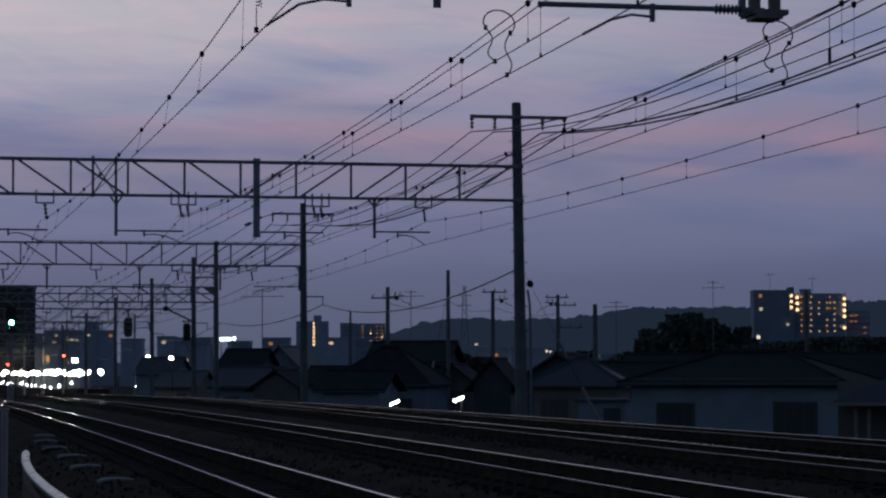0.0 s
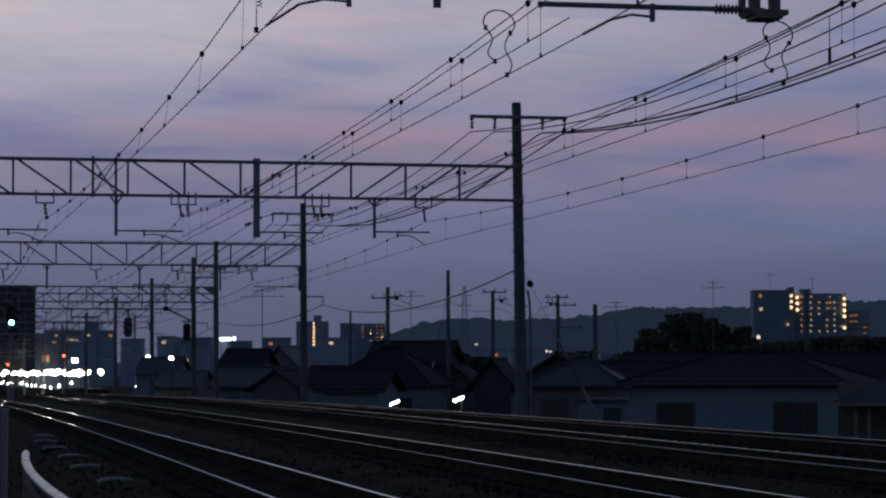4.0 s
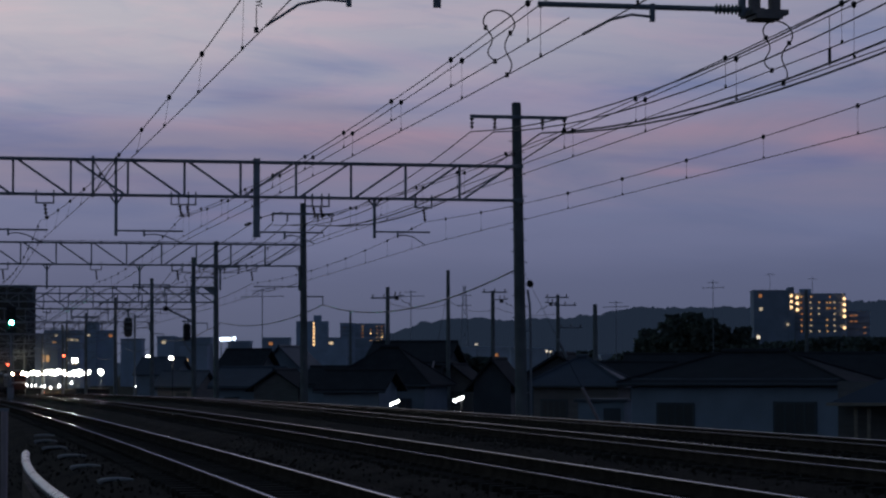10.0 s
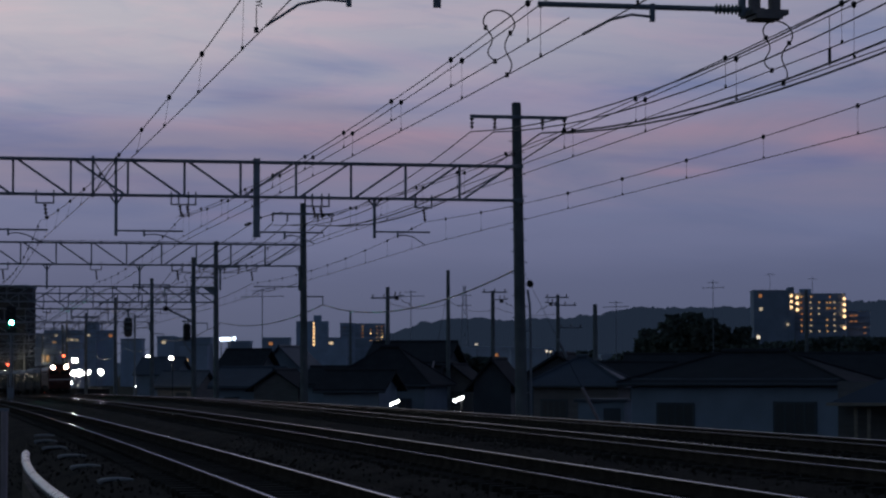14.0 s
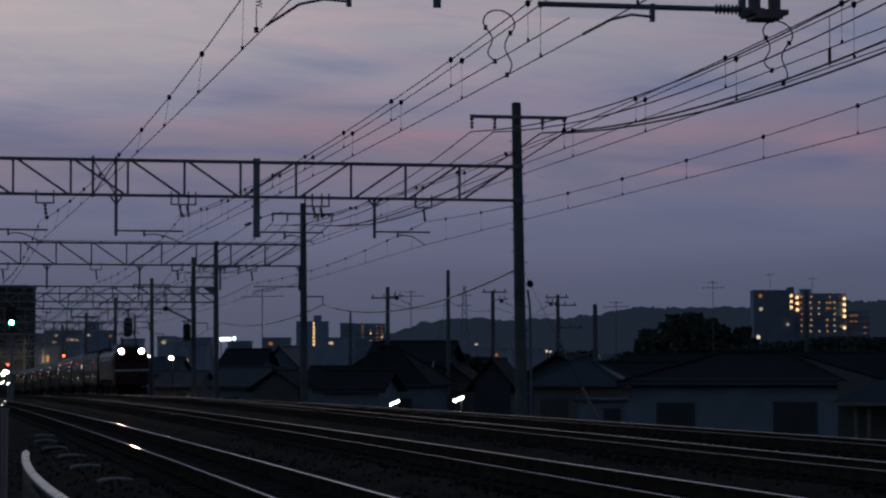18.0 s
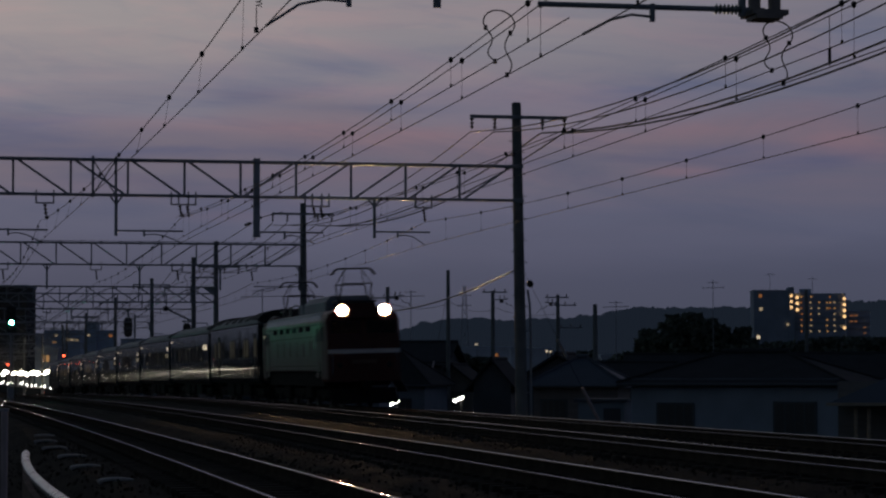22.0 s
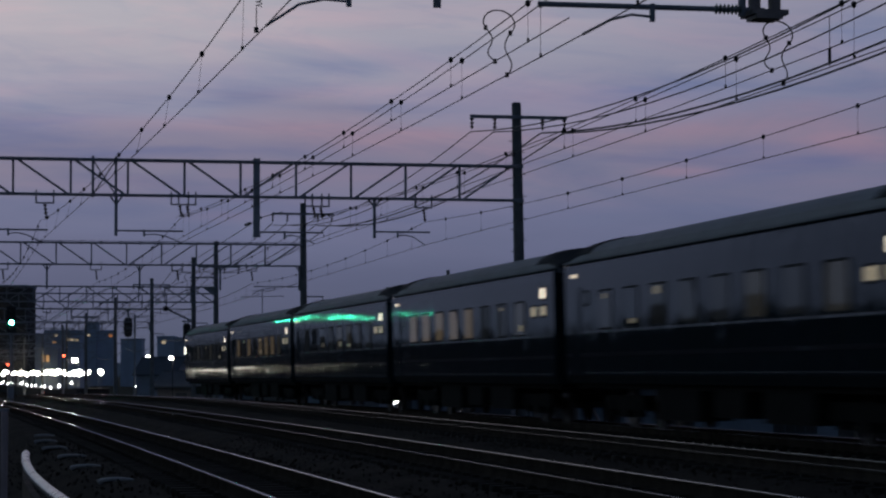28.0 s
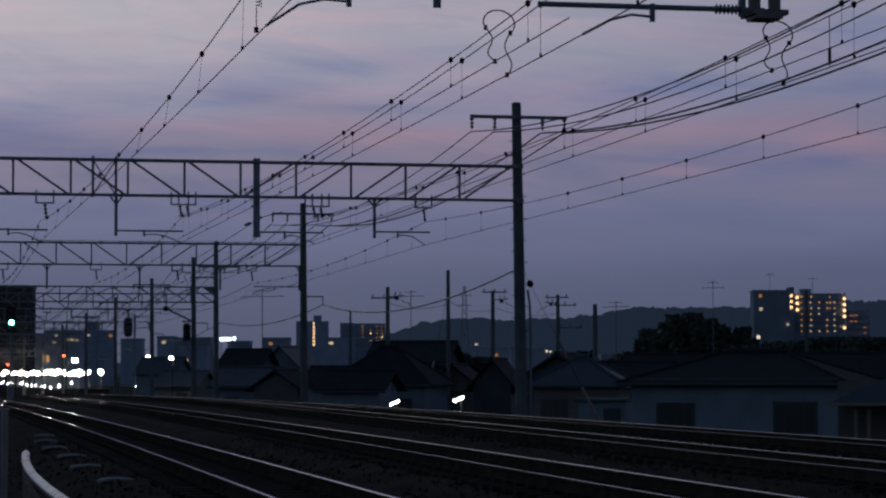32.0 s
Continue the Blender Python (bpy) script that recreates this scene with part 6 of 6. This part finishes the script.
def build_signals():
    sg = thing("railway_signal", "railway colour-light signal showing green on a steel mast", "signal", side(165.0, -10.94, 0))
    part("mast", Geo().tube([(0, 0.25, -0.7), (0, 0.25, 6.0)], 0.08, 10), STEEL, sg)
    signal_head(sg, Matrix.Translation((0, 0, 5.18)) @ Matrix.Rotation(radians(6), 4, "Z"), lit=2)
    part("ladder", Geo().tube([(-0.18, 0.5, -0.7), (-0.18, 0.5, 5.6)], 0.02, 6).tube([(0.18, 0.5, -0.7), (0.18, 0.5, 5.6)], 0.02, 6), STEEL, sg)
    part("cable_box", Geo().box((0.0, 0.1, 0.3), (0.4, 0.3, 0.7), chamfer=0.03), DULL_STEEL, sg)
    s2 = thing("railway_signal", "dark unlit railway signal head on a ladder mast", "signal", side(243.0, 3.3, 0))
    part("mast", Geo().tube([(0.45, 0.2, -0.8), (0.45, 0.2, 8.0)], 0.1, 8), STEEL, s2)
    part("bracket", Geo().bar((0.45, 0.2, 7.6), (-0.45, 0.1, 7.6), 0.08, 0.1), STEEL, s2)
    oval = [(-0.25 + 0.42 * math.copysign(abs(math.cos(a)) ** 0.6, math.cos(a)), 6.75 + 1.0 * math.copysign(abs(math.sin(a)) ** 0.6, math.sin(a))) for a in [2 * math.pi * q / 20 for q in range(20)]]
    part("backboard", Geo().prism(oval, -0.1, 0.1), BLACK, s2, "black rounded backboard")
    for zz in (5.45, 8.05):
        part("frame_bar", Geo().bar((-0.75, 0.1, zz), (0.5, 0.1, zz), 0.07, 0.07), STEEL, s2)
    for x in (-0.2, 0.2):
        part("ladder_rail", Geo().tube([(x, 0.35, 4.2), (x, 0.35, 7.8)], 0.03, 6), STEEL, s2)
    # transformer and its arms on the fourth portal's mast
    p = thing("pole_transformer", "dark cylindrical transformer on brackets fixed to a mast", "transformer", side(180.0, 2.85, 0))
    part("tank", Geo().lathe([(0.06, -0.65), (0.27, -0.6), (0.29, 0.45), (0.2, 0.6), (0.06, 0.62)], Matrix.Translation((-0.55, 0, 4.75)), 12), BLACK, p, "dark cylindrical tank")
    part("arm", Geo().bar((-1.0, 0, 4.05), (0.1, 0, 4.05), 0.1, 0.12), STEEL, p)
    part("arm", Geo().bar((-0.9, 0, 5.5), (0.1, 0, 5.5), 0.08, 0.1), STEEL, p)
    part("brace", Geo().bar((-2.1, 0, 6.45), (-0.1, 0, 5.5), 0.13, 0.13), STEEL, p)
    part("cable_end", Geo().lathe([(0.05, -0.2), (0.22, -0.14), (0.26, 0), (0.16, 0.14), (0.05, 0.2)], Matrix.Translation((-2.1, 0, 6.45)), 10), BLACK, p, "black cable end bell")
    part("brace", Geo().bar((-0.8, 0, 4.0), (0, 0, 2.9), 0.12, 0.12), STEEL, p)
    for x in (-0.7, -0.45):
        part("bushing", insulator(Geo(), (x, 0, 5.35), (x, 0, 5.65), 3, 0.05), PORCELAIN, p)
    # dwarf signals showing red before the station
    for x, y, z in ((-52.2, 330.0, 3.65), (-61.7, 340.0, 2.5)):
        d = thing("dwarf_signal", "small black signal showing one red lamp on a post", "signal", pose(x, y, 0), group="dwarf signals")
        part("post", Geo().tube([(0, 0.12, -4.2), (0, 0.12, z)], 0.06, 6), STEEL, d)
        part("head", Geo().box((0, 0.05, z), (0.5, 0.12, 0.7), chamfer=0.04), BLACK, d)
        part("lens", Geo().lathe([(0.17, 0.0), (0.13, 0.05), (0.02, 0.07)], Matrix.Translation((0, -0.02, z)) @ Matrix.Rotation(radians(90), 4, "X"), 12), RED_DOT, d, "glowing red lens")
    # single mast with a low crossarm
    p = thing("feeder_mast", "tall round concrete mast with one wide crossarm", "mast", side(166.0, 2.85, 0))
    part("pole", Geo().tube([(0, 0, -0.8), (-0.05, 0, 10.6)], [0.2, 0.155], 12), CONCRETE, p)
    c = part("crossarm", Geo().box((0.15, -0.2, 8.85), (2.9, 0.09, 0.13)), STEEL, p)
    for u in (-1.2, 0.5, 1.5):
        part("insulator", insulator(Geo(), (u, -0.2, 8.78), (u, -0.2, 8.4), 3, 0.075), PORCELAIN, c)
    # its lattice beam across the tracks
    x0, n, low, high = -17.6, 10, 6.42, 7.45
    for z in (low, high):
        part("chord", Geo().bar((x0, 0, z), (-0.15, 0, z), 0.3, 0.09), STEEL, p)
    for k in range(n):
        xa, xb = x0 * k / n - 0.2, x0 * (k + 1) / n
        part("upright", Geo().bar((xb, 0, low), (xb, 0, high), 0.07, 0.07), STEEL, p)
        part("diagonal", Geo().bar((xa, 0, high if k >= n / 2 else low), (xb, 0, low if k >= n / 2 else high), 0.065, 0.065), STEEL, p)
    part("knee", Geo().prism([(-0.15, high - 0.05), (-0.15, high - 0.6), (-0.9, high - 0.05)], -0.05, 0.05), STEEL, p)
    part("pole", Geo().tube([(x0, 0, -0.8), (x0, 0, 8.2)], [0.2, 0.16], 10), CONCRETE, p)
    part("arm", Geo().box((-0.9, -0.2, 8.1), (1.9, 0.08, 0.1)), STEEL, p)
    part("arm", Geo().box((-0.8, -0.2, 7.0), (1.6, 0.08, 0.1)), STEEL, p)


# ---- lineside beside the eye ----
def build_lineside():
    # low pipe rail on boards at the crossing's edge
    f = thing("crossing_fence", "worn white pipe rail on brown boards at the crossing's edge", "fence")
    pts = []
    for i in range(15):
        u = 5.8 * i / 14
        pts.append((-2.31 + 0.165 * u + 0.0071 * u * u, 13.3 - u, 0.72))
    part("top_rail", Geo().tube(pts, 0.022, 10), WHITE_PIPE, f, "curved white pipe rail", smooth=True)
    for i in range(14):
        a, b = Vector(pts[i]), Vector(pts[i + 1])
        c = (a + b) / 2
        rot = Matrix.Translation((c.x, c.y, 0)) @ Matrix.Rotation(math.atan2(b.y - a.y, b.x - a.x), 4, "Z")
        part("board", Geo().box((0, 0, -0.05), ((b - a).length - 0.015, 0.03, 1.4), rot), BOARD, f)
    p = thing("marker_post", "slim pale reddish lineside post", "post", pose(-3.29, 18.0, 0))
    part("pole", Geo().box((0, 0, 0.05), (0.05, 0.05, 1.68), chamfer=0.01), POST_PAINT, p)
    part("cap", Geo().box((0, 0, 0.895), (0.06, 0.06, 0.02)), DULL_STEEL, p)
    # rounded trough covers along track one
    for i, shift in enumerate((0.05, -0.05, 0.0, -0.05, 0.0, 0.2)):
        s = 34.25 + 4.8 * i
        mm = side(s, track_offset(1, s) - 1.45 + shift, -0.225)
        c = thing("trough_cover", "rounded pale concrete cable trough cover on the ballast", "trough cover", mm, group="trough covers")
        arch = [(0.245 * math.cos(math.pi * k / 10), 0.05 * math.sin(math.pi * k / 10) ** 0.8) for k in range(11)]
        part("cover", Geo().prism(arch + [(0.88 * x, z - 0.03) for x, z in reversed(arch)], -0.2, 0.2), PALE_CONCRETE, c)
        part("trough", Geo().prism([(0.86 * x, z - 0.032) for x, z in arch] + [(-0.19, -0.2), (0.19, -0.2)], -0.18, 0.18), BALLAST, c, "dark trough under the cover")
    # stay of the near mast with its ball insulator and pale guards
    top, foot = Vector((2.63, 78.05, 4.49)), Vector((5.13, 80.0, -0.33))
    g = thing("mast_stay", "thin mast stay with a ball insulator and pale guard tubes", "mast stay")
    part("stay_wire", Geo().tube([top, top.lerp(foot, 1.45)], 0.007, 5), WIRE, g)
    part("ball", Geo().lathe([(0.02, -0.12), (0.085, -0.085), (0.12, 0), (0.085, 0.085), (0.02, 0.12)], Matrix.Translation(top.lerp(foot, 0.085)), 14), BLACK, g, "round black insulator")
    part("guard", Geo().tube([top.lerp(foot, 0.46), top.lerp(foot, 0.58)], 0.05, 8), DULL_STEEL, g, "dull grey guard tube")
    part("guard", Geo().tube([top.lerp(foot, 0.79), top.lerp(foot, 1.4)], 0.055, 8), POST_PAINT, g, "pale guard tube")
    b = thing("conduit", "dark cable conduit running down the mast", "conduit", side(79, RIGHT, 0))
    part("pipe", Geo().tube([(0.2, 0, 3.95), (0.27, 0, 3.5), (0.3, 0, 2.6), (0.3, 0, -1.1)], 0.04, 6), STEEL, b)
    part("bracket", Geo().bar((0.1, 0, 2.6), (0.3, 0, 2.6), 0.04, 0.04).bar((0.1, 0, 0.6), (0.3, 0, 0.6), 0.04, 0.04), STEEL, b)


def build_left_side():
    """Unseen blocks closing the left side, added for coach sides to mirror as dark."""
    rnd = random.Random(5)
    s = -90.0
    while s < 640:
        w = rnd.uniform(9, 15)
        h = rnd.uniform(3.75, 4.15) if s < 265 else rnd.uniform(4.9, 5.4) if s < 320 else rnd.uniform(6.4, 8.8)
        b = thing("lineside_building", "plain dark unseen block closing the left side", "building", side(s + w / 2, -33.0, -0.9), group="lineside buildings")
        part("wall", Geo().box((0, 0, h / 2 - 1), (8, w, h + 2)), TILE_ROOF, b)
        part("roof", Geo().prism([(-4.5, h - 0.1), (4.5, h - 0.1), (0, h + 0.7)], -w / 2, w / 2), TILE_ROOF, b)
        s += w + rnd.uniform(0.3, 1.2)


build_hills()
build_left_side()
build_houses()
build_far_blocks()
build_trees()
build_poles()
build_lamps()
build_station()
build_signals()
build_lineside()


motions()
